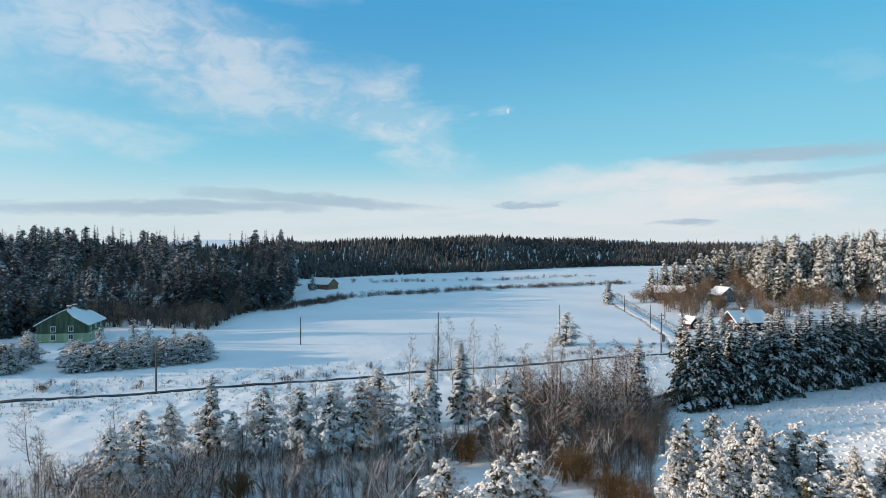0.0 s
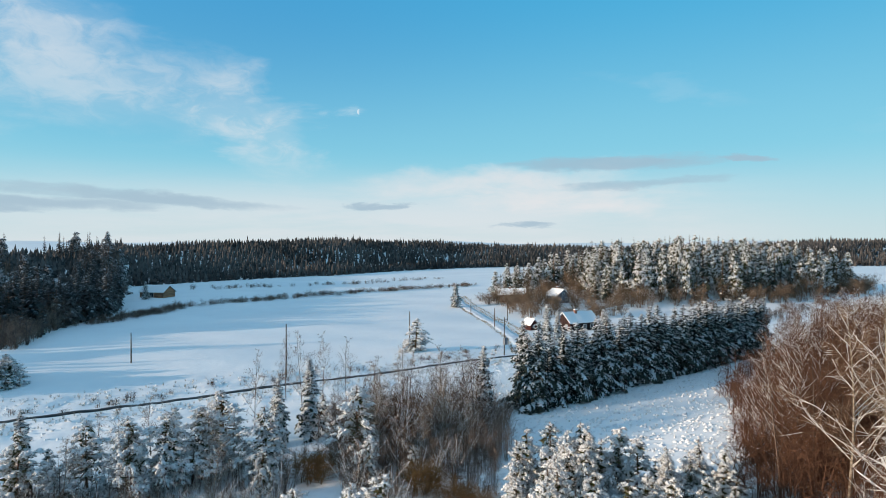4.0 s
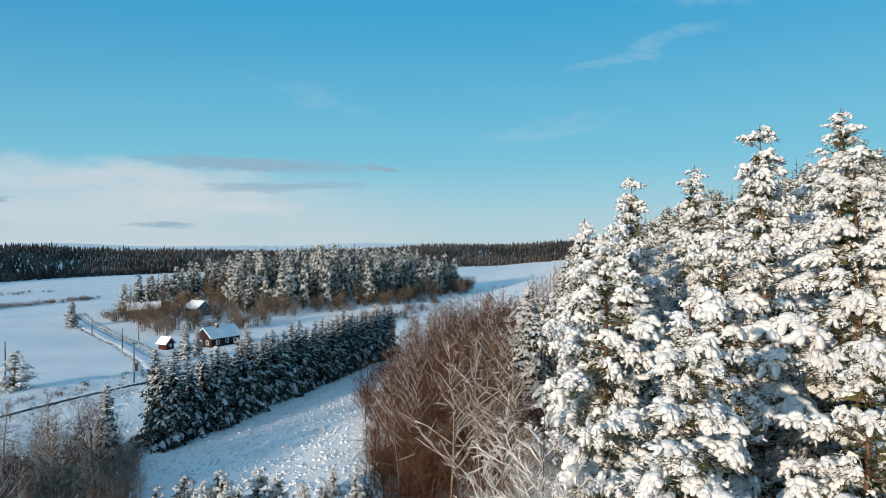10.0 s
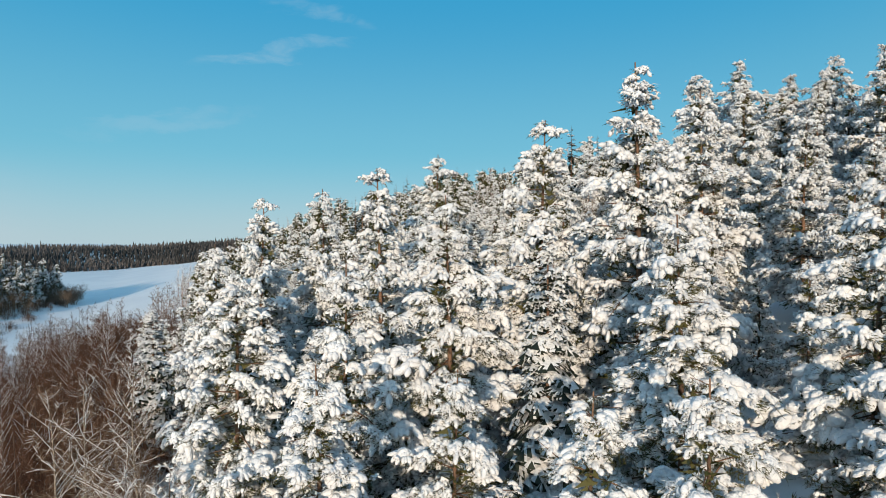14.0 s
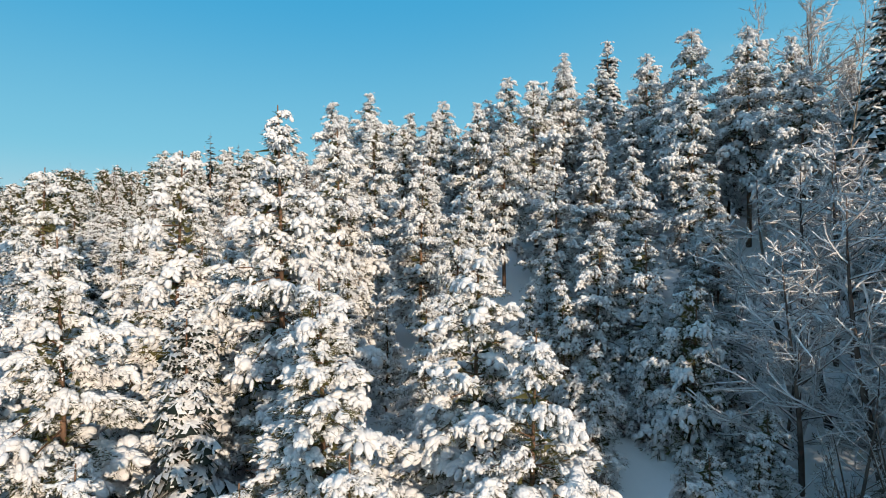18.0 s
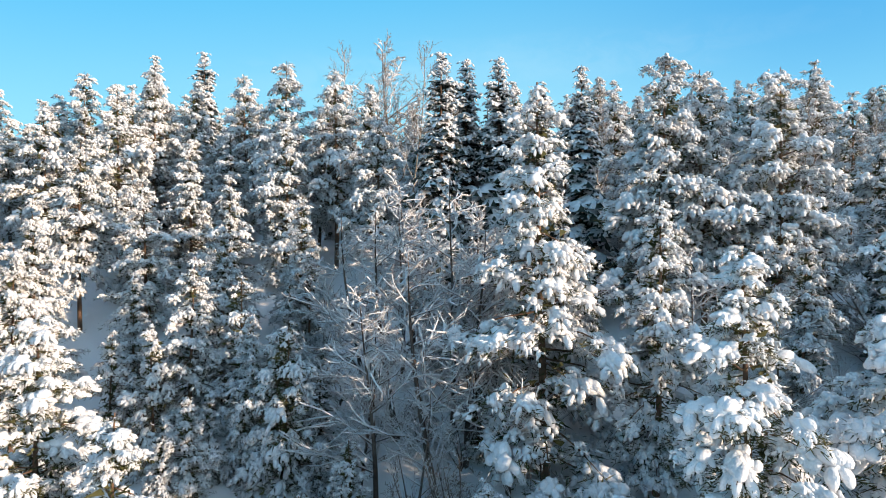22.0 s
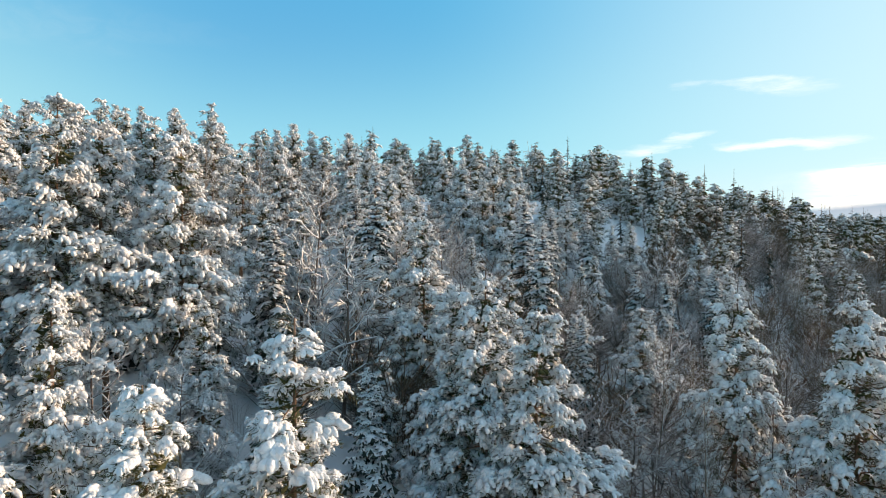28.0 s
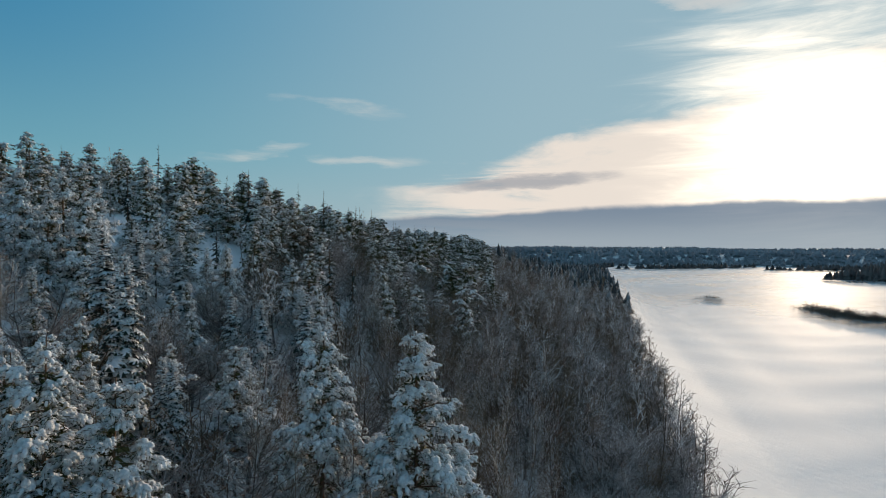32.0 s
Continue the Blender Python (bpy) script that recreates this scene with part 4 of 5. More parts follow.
for i in range(9):
    az, d = rng.uniform(138, 153), rng.uniform(26, 47)
    plant(OLDBARE, *polar(az, d), rng.uniform(6, 11), 14, 1.25, rng)
for i in range(26):
    az, d = rng.uniform(134, 156), rng.uniform(24, 46)
    plant(SCRUB if rng.random() < 0.6 else YOUNG, *polar(az, d), rng.uniform(2, 4.5), 6, 1.0, rng)
for i in range(40):
    az, d = rng.uniform(-37, 16), rng.uniform(46, 66)
    if free(az, d):
        plant(SCRUB, *polar(az, d), rng.uniform(2.5, 4.8), 5, 1.1, rng)

for i in range(14):
    az, d = rng.choice((rng.uniform(119, 135), rng.uniform(152, 163))), rng.uniform(34, 60)
    plant(MID, *polar(az, d), rng.uniform(6.5, 11), 14, 1.05, rng)
for az, d, h in ((139.5, 29, 10), (141.5, 33, 12), (145, 29.5, 11.5), (148.5, 31, 12), (151, 35, 11), (143, 38, 12)):
    plant(OLDBARE, *polar(az, d), h, 14, 1.3, rng)

for i in range(16):
    az, d = rng.uniform(117, 133), rng.uniform(25, 38)
    plant((YOUNG, MID)[i % 2], *polar(az, d), rng.uniform(4.0, 8.5), (7, 14)[i % 2], (0.85, 1.1)[i % 2], rng)
for i in range(22):
    az, d = rng.uniform(131, 153), rng.uniform(20, 28)
    plant((YOUNG, SCRUB, MID)[i % 3], *polar(az, d), rng.uniform(3.0, 5.0), (7, 5, 14)[i % 3], 1.1, rng)

# ---- the wooded hill beyond ----
def scatter(count, spot, keep, space, seed, taken=()):
    r = random.Random(seed)
    grid, out = {}, []
    for x, y in taken:
        grid.setdefault((int(x // space), int(y // space)), []).append((x, y))
    for _ in range(count * 25):
        if len(out) >= count:
            break
        x, y = spot(r)
        if not keep(x, y, r):
            continue
        gx, gy = int(x // space), int(y // space)
        if any((x - a) ** 2 + (y - b) ** 2 < space * space for i in (-1, 0, 1) for j in (-1, 0, 1) for a, b in grid.get((gx + i, gy + j), ())):
            continue
        grid.setdefault((gx, gy), []).append((x, y))
        out.append((x, y))
    return out


def uv(u, v):
    return u * 0.839 + v * 0.545, u * 0.545 - v * 0.839


def vu(x, y):
    return x * 0.839 + y * 0.545, x * 0.545 - y * 0.839


r = random.Random(12)
near = scatter(520, lambda r: uv(r.uniform(-100, 100), r.uniform(-8, 92)), lambda x, y, r: 28 < math.hypot(x, y) < 100 and not (133 < math.degrees(math.atan2(x, y)) % 360 < 152 and math.hypot(x, y) < 44) and (not 98 < math.degrees(math.atan2(x, y)) < 150 or r.random() < (0.5 if math.degrees(math.atan2(x, y)) < 124 else 0.28)) and (math.degrees(math.atan2(x, y)) % 360 > 56 or math.hypot(x, y) > 76), 3.8, 8, TAKEN)
for x, y in near:
    u, v = vu(x, y)
    kind = r.random()
    if u < -30 and v < 20:
        plant(RUST if kind < 0.5 else BIRCHES, x, y, r.uniform(9, 13), 13.5, 1.0, r)
    elif kind < 0.50:
        plant(MID if math.hypot(x, y) < 52 else LITE, x, y, r.uniform(12, 16.5) if v > 48 else r.uniform(8, 13), 14, 1.0, r)
    elif 98 < math.degrees(math.atan2(x, y)) < 150:
        plant(TALL if kind < 0.62 else YOUNG if kind < 0.8 else LITE, x, y, r.uniform(11, 15) if kind < 0.62 else r.uniform(3, 8), 18 if kind < 0.62 else 7 if kind < 0.8 else 14, 0.95, r)
    elif kind < 0.66:
        plant(YOUNG, x, y, r.uniform(3.5, 7), 7, 0.85, r)
    elif kind < 0.80:
        plant(FIR, x, y, r.uniform(8, 14), 16, 1.1, r)
    else:
        plant(OLDBARE if kind < 0.9 else BIRCHES, x, y, r.uniform(8, 12), 14, 1.0, r)

KINDS = [merged(pine_bags(700 + i, H=14, crown=0.10, R=2.6, size=1.35, sub=0, blades=10, long=0.44, wide=0.13, gap=0.80, load=0.85, most=1, heart=14, frost=0.25, ragged=0.36)) for i in range(4)]
FIRS = [merged(spruce_bags(720 + i, H=14, R=2.3, step=0.85, per=6, load=0.6, size=1.3)) for i in range(3)]
LOWP = [merged(pine_bags(710 + i, H=14, crown=0.12, R=2.7, size=2.0, sub=0, blades=10, long=0.5, wide=0.22, gap=0.80, load=0.62, most=1, heart=12, frost=0.15, ragged=0.4)) for i in range(4)]
LOWF = [merged(spruce_bags(730 + i, H=14, R=2.4, step=1.5, per=6, load=0.4, size=1.6)) for i in range(3)]
TWIGGY = [merged(bare_bags(740 + i, H=12, limbs=11, twigs=3, thick=0.009, load=0.8, fine=0.020, fat=0.022, spread=0.6)) for i in range(3)]
BROWN = [merged(bare_bags(750 + i, H=12, limbs=14, twigs=3, thick=0.007, load=0.0, fine=0.026, spread=0.5)) for i in range(3)]
hill = scatter(1500, lambda r: uv(r.uniform(-460, 270), r.uniform(-95, 125)), lambda x, y, r: math.hypot(x, y) > 80 and vu(x, y)[1] > (-14 if vu(x, y)[0] > 0 else -15 + 0.18 * vu(x, y)[0]) and r.random() < min(1, 190 / math.hypot(x, y)), 4.0, 9, TAKEN)
spots, firs, bare, low, lowf = [], [], [], [], []
for x, y in hill:
    u, v = vu(x, y)
    kind, h = r.random(), r.uniform(8.5, 16.8) * (0.86 if u < -40 else 1.0)
    at = (x, y, hz(x, y) - 0.1, r.uniform(0, 6))
    if (u < -40 and v < 16 + 0.12 * u) or v < -4:
        bare.append((r.randrange(3), *at, 1.15, r.uniform(0.8, 1.15)))
    elif kind < 0.66:
        (spots if math.hypot(x, y) < 150 else low).append((r.randrange(4), *at, r.uniform(1.0, 1.4) * (0.3 + 0.7 * h / 14), h / 14))
    elif kind < 0.90:
        (firs if math.hypot(x, y) < 150 else lowf).append((r.randrange(3), *at, r.uniform(0.8, 1.1) * h / 14, 1.1 * h / 14))
    else:
        bare.append((r.randrange(3), *at, 1.0, h / 13))
grove("hillside_pines", KINDS, spots, [BARK, NEEDLE, SNOW], "snow-laden pine wood on the hillside", "trees")
grove("hillside_spruces", FIRS, firs, [BARK, SPRUCE, SNOW], "dark spruces among the hillside pines", "trees")
grove("far_hillside_pines", LOWP, low, [BARK, NEEDLE, SNOW], "snowy pines further along the hillside", "trees")
grove("far_hillside_spruces", LOWF, lowf, [BARK, SPRUCE, SNOW], "dark spruces further along the hillside", "trees")
grove("hillside_bare_trees", TWIGGY, bare[::2], [FROSTED, FROSTED, SNOW], "frosted leafless birches and alders on the slope", "trees")
grove("hillside_brown_trees", BROWN, bare[1::2], [WARM, WARM, SNOW], "brown leafless alders along the foot of the slope", "trees")

# ---- wooded knoll behind the lane, and the far woods ----
FARP = [merged(pine_bags(760 + i, H=14, crown=0.22, R=2.7, size=1.6, sub=0, blades=9, long=0.5, wide=0.16, gap=0.75, load=0.65, most=1, heart=12, frost=0.3, ragged=0.35)) for i in range(3)]
FARF = [merged(spruce_bags(780 + i, H=14, R=2.4, step=1.0, per=6, load=0.35, size=1.5)) for i in range(3)]


def knoll_at(x, y):
    return ((x - 170) / 90) ** 2 + ((y - 266) / 44) ** 2


def on_knoll(x, y, r):
    return knoll_at(x, y) < 1 and not (x < 115 and y < 272)


knoll = scatter(340, lambda r: (r.uniform(75, 285), r.uniform(218, 310)), on_knoll, 4.2, 21)
grove("knoll_pines", FARP, [(r.randrange(3), x, y, hz(x, y), r.uniform(0, 6), r.uniform(0.95, 1.3), r.uniform(0.95, 1.5) * (0.72 + 0.28 * min(1, max(0, x - 85) / 45))) for x, y in knoll[::2]], [BARK, NEEDLE, SNOW], "tall snowy pines on a low knoll", "trees")
grove("knoll_spruces", FARF, [(r.randrange(3), x, y, hz(x, y), r.uniform(0, 6), r.uniform(0.95, 1.3), r.uniform(0.9, 1.5) * (0.72 + 0.28 * min(1, max(0, x - 85) / 45))) for x, y in knoll[1::2]], [BARK, SPRUCE, SNOW], "dark spruces on a low knoll", "trees")
HOMES = [polar(24.3, 196), polar(18.4, 272), polar(22.6, 264), polar(20.1, 193)]
fringe = scatter(170, lambda r: (r.uniform(74, 290), r.uniform(172, 272)), lambda x, y, r: (0.8 < knoll_at(x, y) < 1.35 or (x < 118 and y > 205 and r.random() < 0.5)) and all(math.hypot(x - a, y - b) > q for (a, b), q in zip(HOMES, (8, 4, 4, 4))), 2.4, 23)


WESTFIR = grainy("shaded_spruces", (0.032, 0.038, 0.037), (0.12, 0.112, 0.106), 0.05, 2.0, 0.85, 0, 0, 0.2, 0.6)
# tree snow greyed in its base colour to stand for the west wood's shade
WESTSNOW = grainy("shaded_snow", (0.22, 0.23, 0.25), (0.52, 0.53, 0.55), 0.05, 2.0, 0.85, 0, 0, 0.2, 0.6)


def west_wood(x, y, r):
    d = math.hypot(x, y)
    a = math.degrees(math.atan2(x, y))
    e = float(wood_edge(x, y))
    clearing = ((a + 20) / 3.6) ** 2 + ((d - 345) / 55) ** 2 < 1
    glade = abs(y - (184 + (x + 65) * 0.0875)) < 12
    return e < d < e + 190 and a < -15.4 and not clearing and not glade


lw = scatter(900, lambda r: polar(r.uniform(-76, -15), 188 + 260 * r.random() ** 1.5), west_wood, 5.2, 31)
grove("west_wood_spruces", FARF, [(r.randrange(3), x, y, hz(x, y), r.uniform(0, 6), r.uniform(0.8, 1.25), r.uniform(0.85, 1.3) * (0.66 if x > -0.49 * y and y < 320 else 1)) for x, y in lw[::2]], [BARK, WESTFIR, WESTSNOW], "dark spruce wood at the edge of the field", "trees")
grove("west_wood_pines", LOWP, [(r.randrange(3), x, y, hz(x, y), r.uniform(0, 6), r.uniform(0.9, 1.3), r.uniform(0.9, 1.35)) for x, y in lw[1::6]], [BARK, WESTFIR, WESTSNOW], "dark pines with shade-grey snow at the edge of the field", "trees")


front_line = ((-199, 110), (-150, 142), (-118, 157), (-98, 162)), ((-86, 200), (-77, 225), (-74, 252), (-82, 285), (-97, 335))
front = []
for line in front_line:
    for (x0, y0), (x1, y1) in zip(line, line[1:]):
        for row in range(4):
            k = int(math.hypot(x1 - x0, y1 - y0) / 3.4)
            front += [(x0 + (x1 - x0) * i / k - 5 * row + r.uniform(-1.5, 1.5), y0 + (y1 - y0) * i / k + 2 * row + r.uniform(-1.5, 1.5)) for i in range(k)]
FRONT = [merged(spruce_bags(790 + i, H=14, R=2.7, step=0.62, per=9, load=0.35, size=1.4)) for i in range(3)]
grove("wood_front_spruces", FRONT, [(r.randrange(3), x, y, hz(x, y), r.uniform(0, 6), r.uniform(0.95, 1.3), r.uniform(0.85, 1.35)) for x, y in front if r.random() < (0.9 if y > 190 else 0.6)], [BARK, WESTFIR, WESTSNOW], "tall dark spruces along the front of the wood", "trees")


def spire(rng, sides=5):
    """A far conifer: a few ragged tiers."""
    bag = Bag()
    for i in range(4):
        z0, z1 = 0.06 + 0.2 * i, 0.06 + 0.2 * i + 0.40
        R0 = 0.20 * (1 - 0.20 * i)
        a = np.arange(sides) * 2 * np.pi / sides + rng.uniform(0, 6)
        rr = R0 * rng.uniform(0.6, 1.3, sides)
        v = [(0, 0, min(z1, 1.0))] + [(rr[k] * np.cos(a[k]), rr[k] * np.sin(a[k]), z0 + rng.uniform(-0.05, 0.05)) for k in range(sides)]
        bag.raw(v, [(0, 1 + k, 1 + (k + 1) % sides) for k in range(sides)])
    return bag.arrays()


def plume(rng, stems=5, side=5, wide=0.016, base=0.0):
    """A leafless crown: a few curved stems with side twigs that fork again."""
    bag = Bag()
    foot, tip, r = [], [], []
    for _ in range(stems):
        a, lean, h = rng.uniform(0, 6.28), rng.uniform(0.05, 0.36), rng.uniform(0.5, 0.95)
        out = np.array([math.cos(a), math.sin(a), 0])
        p0, p2 = np.array([0, 0, -0.02]) + out * (0.02 + lean * base), out * lean + [0, 0, h]
        p1 = (p0 + p2) / 2 - out * lean * 0.2
        foot += [p0, p1]
        tip += [p1 + (p1 - p0) * 0.3, p2]
        r += [wide * 1.3, wide]
        for _ in range(side):
            k = rng.uniform(0.15, 0.95)
            b = a + rng.normal() * 1.3
            q = p0 + (p1 - p0) * 2 * k if k < 0.5 else p1 + (p2 - p1) * (2 * k - 1)
            s = 0.34 * (1.15 - k) + 0.06
            e = q + np.array([math.cos(b) * s * 0.7, math.sin(b) * s * 0.7, s * rng.uniform(0.2, 0.9)])
            foot.append(q)
            tip.append(e)
            r.append(wide * 0.7)
            for _ in range(1 if side > 4 else 0):
                foot.append(q + (e - q) * rng.uniform(0.3, 0.8))
                tip.append(e + rng.normal(size=3) * s * 0.35)
                r.append(wide * 0.5)
    slivers(bag, foot, tip, np.array(r))
    return bag.arrays()


nr = np.random.default_rng(9)
SPIRES = [spire(nr) for _ in range(5)]
PLUMES = [plume(nr, 3, 4, 0.02) for _ in range(4)]
CROWNS = [plume(nr, 10, 12, 0.0066, 0.25) for _ in range(4)]
grove("west_wood_bare_trees", CROWNS, [(r.randrange(4), x, y, hz(x, y), r.uniform(0, 6), r.uniform(9, 13), r.uniform(7, 11.5)) for x, y in lw[3::6] + lw[5::6]], [WARM], "leafless brown trees at the edge of the field", "trees")


def beyond(lo, hi, depth):
    def spot(r):
        az = r.uniform(lo, hi)
        x, y = polar(az, 1)
        return polar(az, float(wood_edge(x, y)) + depth * r.random() ** 1.3)
    return spot


def not_open(x, y, r):
    a = math.degrees(math.atan2(x, y))
    return not (-20 < a < -13 and math.hypot(x, y) < 430 and a > -15.5)


grove("knoll_bare_trees", CROWNS, [(r.randrange(4), x, y, hz(x, y), r.uniform(0, 6), r.uniform(7, 12), r.uniform(4, 12)) for x, y in fringe], [PALETWIG], "brown leafless trees at the foot of a knoll", "trees")
skirt = scatter(330, beyond(-62, -15.6, 30), lambda x, y, r: True, 2.6, 45)
grove("wood_edge_trees", CROWNS, [(r.randrange(4), x, y, hz(x, y) - 0.1, r.uniform(0, 6), r.uniform(7, 11), r.uniform(4.5, 9)) for x, y in skirt], [WARM], "brown leafless trees along the wood's edge", "trees")
far = scatter(8200, beyond(-60, 61, 230), lambda x, y, r: math.hypot(x, y) > 330 and not_open(x, y, r), 4.0, 41)
south = scatter(4200, beyond(-128, -62, 900), lambda x, y, r: True, 8.0, 43)
grove("far_woods", SPIRES, [(r.randrange(5), x, y, hz(x, y) - 0.5, r.uniform(0, 6), r.uniform(8, 13), r.uniform(6.0, 10.5) * (1 + 0.22 * math.sin(x * 0.031) * math.sin(y * 0.027 + 1) + (0.25 if r.random() < 0.06 else 0))) for x, y in far], [FARWOOD], "dark frosted conifer woods beyond the fields", "trees")
grove("south_woods", SPIRES, [(r.randrange(5), x, y, hz(x, y) - 0.5, r.uniform(0, 6), r.uniform(40, 70), r.uniform(11, 19)) for x, y in south], [FARHAZE], "woods beyond the misty plain, paled by painted haze", "trees")
belt = scatter(1400, beyond(-60, 61, 34), not_open, 3.4, 44)
grove("far_alder_belt", PLUMES, [(r.randrange(4), x, y, hz(x, y) - 0.2, r.uniform(0, 6), r.uniform(7, 11), r.uniform(6, 10)) for x, y in belt], [FARBARE], "grey-brown leafless alders along the far field edge", "trees")

# brush that covers the ground between the trees
def brush(name, count, spot, keep, space, lo, hi, mat, label, seed):
    at = scatter(count, spot, keep, space, seed)
    q = random.Random(seed)
    return grove(name, PLUMES, [(q.randrange(4), x, y, hz(x, y) - 0.1, q.uniform(0, 6), q.uniform(lo, hi) * 0.9, q.uniform(lo, hi)) for x, y in at], [mat], label, "bushes")


PLUMES = [plume(nr, 9, 7, 0.0055, 0.5) for _ in range(5)]
def sw_edge(u):
    return -15 + 0.18 * min(0, u)


slope = scatter(1250, lambda r: uv(r.uniform(-420, -25), r.uniform(-95, 40)), lambda x, y, r: math.hypot(x, y) > 36 and vu(x, y)[1] > sw_edge(vu(x, y)[0]) and r.random() < min(1, 130 / math.hypot(x, y)), 2.0, 61)
grove("frosted_alders", CROWNS, [(r.randrange(4), x, y, hz(x, y) - 0.1, r.uniform(0, 6), r.uniform(8, 13), r.uniform(5, 11)) for x, y in slope[1::3] + slope[2::3]], [FROSTED], "leafless frosted grey alders between the pines", "trees")
grove("slope_alders", CROWNS, [(r.randrange(4), x, y, hz(x, y) - 0.1, r.uniform(0, 6), r.uniform(8, 13), r.uniform(5, 11)) for x, y in slope[::3]], [PALETWIG], "leafless brown alders between the pines", "trees")
tail = scatter(2600, lambda r: uv(r.uniform(-1320, -330), r.uniform(-250, 130)), lambda x, y, r: vu(x, y)[1] > sw_edge(vu(x, y)[0]) - 4 and vu(x, y)[1] < sw_edge(vu(x, y)[0]) + 190 and (math.hypot(x, y) > 440 or r.random() < 0.4), 5.0, 68)
grove("far_ridge_conifers", SPIRES, [(r.randrange(5), x, y, hz(x, y) - 0.3, r.uniform(0, 6), r.uniform(14, 20), r.uniform(9, 16)) for x, y in tail[::2]], [RIDGE], "frosted conifers along the far end of the hill", "trees")
grove("far_ridge_alders", PLUMES, [(r.randrange(4), x, y, hz(x, y) - 0.3, r.uniform(0, 6), r.uniform(11, 16), r.uniform(7, 12)) for x, y in tail[1::2]], [PALETWIG], "brown leafless alders along the far end of the hill", "trees")
brush("ridge_brush", 600, lambda r: uv(r.uniform(-130, 130), r.uniform(20, 110)), lambda x, y, r: math.hypot(x, y) > 26 and r.random() < 0.5 and not 96 < math.degrees(math.atan2(x, y)) < 148, 2.2, 1.0, 3.2, FROSTED, "low bare brush under the pines", 62)
PLUMES, STEMS = [plume(nr, 13, 12, 0.0042, 0.35) for _ in range(5)], PLUMES
brush("foot_thicket", 460, lambda r: polar(r.gauss(46, 3.0), r.uniform(44, 165)), lambda x, y, r: vu(x, y)[1] > -32, 1.3, 4.0, 10.0, RUSTY, "dense reddish-brown birch thicket below the hill", 63)
th = scatter(130, lambda r: polar(r.gauss(46, 3.2), r.uniform(46, 170)), lambda x, y, r: vu(x, y)[1] > -34, 2.2, 66)
grove("thicket_birches", BROWN, [(r.randrange(3), x, y, hz(x, y), r.uniform(0, 6), 0.85, r.uniform(0.55, 1.1)) for x, y in th], [TWIG, RUSTY, SNOW], "slim reddish-brown birches in a dense thicket", "trees")
PLUMES = STEMS
brush("roadside_brush", 1500, lambda r: polar(r.uniform(-38, 17), r.uniform(44, 76)), lambda x, y, r: r.random() < 0.3 + 0.7 * (math.sin(x * 0.2) > 0) and free(math.degrees(math.atan2(x, y)), math.hypot(x, y)), 1.0, 1.2, 3.4, UNDER, "low brown brush below the young pines", 64)

brush("lane_thicket", 230, lambda r: polar(r.uniform(2, 18), r.uniform(66, 98)), lambda x, y, r: free(math.degrees(math.atan2(x, y)), math.hypot(x, y)), 1.3, 2.5, 7.0, WARM, "brown leafless thicket beside the spruce row", 67)
# ---- houses, poles, bushes ----
# a darker version of the red boards, for the cottage only
DARKRED = grainy("dark_red_boards", (0.018, 0.009, 0.008), (0.045, 0.016, 0.013), 1.2, 12.0, 0.8, 0.3, 0.01, stretch=(1, 1, 0.15))
RED = grainy("red_boards", (0.040, 0.011, 0.009), (0.085, 0.022, 0.017), 1.2, 12.0, 0.8, 0.3, 0.01, stretch=(1, 1, 0.15))
GREEN = grainy("green_boards", (0.05, 0.075, 0.045), (0.11, 0.15, 0.09), 1.2, 12.0, 0.8, 0.3, 0.01, stretch=(1, 1, 0.15))
PALE = grainy("pale_green_boards", (0.30, 0.34, 0.20), (0.45, 0.48, 0.30), 1.2, 12.0, 0.8, 0.3, 0.01, stretch=(1, 1, 0.15))
LOG = grainy("old_logs", (0.20, 0.10, 0.06), (0.36, 0.18, 0.10), 1.2, 8.0, 0.85, 0.4, 0.02, stretch=(0.2, 0.2, 1))
GREY = grainy("grey_boards", (0.14, 0.15, 0.17), (0.26, 0.27, 0.30), 1.2, 12.0, 0.8, 0.3, 0.01, stretch=(1, 1, 0.15))
WHITE = grainy("white_trim", (0.66, 0.66, 0.64), (0.80, 0.80, 0.78), 2.0, 14.0, 0.6, 0.1, 0.005)
BRICK = grainy("chimney_brick", (0.22, 0.09, 0.06), (0.34, 0.16, 0.11), 3.0, 14.0, 0.9, 0.4, 0.01)
PANE, pn, pb = material("window_glass", 0.08, 0.5)
pb.inputs["Base Color"].default_value = (0.03, 0.04, 0.05, 1)


def box(bm, x0, x1, y0, y1, z0, z1):
    v = [bm.verts.new((x, y, z)) for z in (z0, z1) for x, y in ((x0, y0), (x1, y0), (x1, y1), (x0, y1))]
    for q in ((3, 2, 1, 0), (4, 5, 6, 7), (0, 1, 5, 4), (1, 2, 6, 5), (2, 3, 7, 6), (3, 0, 4, 7)):
        bm.faces.new([v[i] for i in q])
    return v


def prism(bm, outline, y0, y1):
    """An outline in x and z, drawn out along y."""
    a = [bm.verts.new((x, y0, z)) for x, z in outline]
    b = [bm.verts.new((x, y1, z)) for x, z in outline]
    n = len(outline)
    bm.faces.new(a)
    bm.faces.new(b[::-1])
    for i in range(n):
        bm.faces.new((a[i], b[i], b[(i + 1) % n], a[(i + 1) % n]))


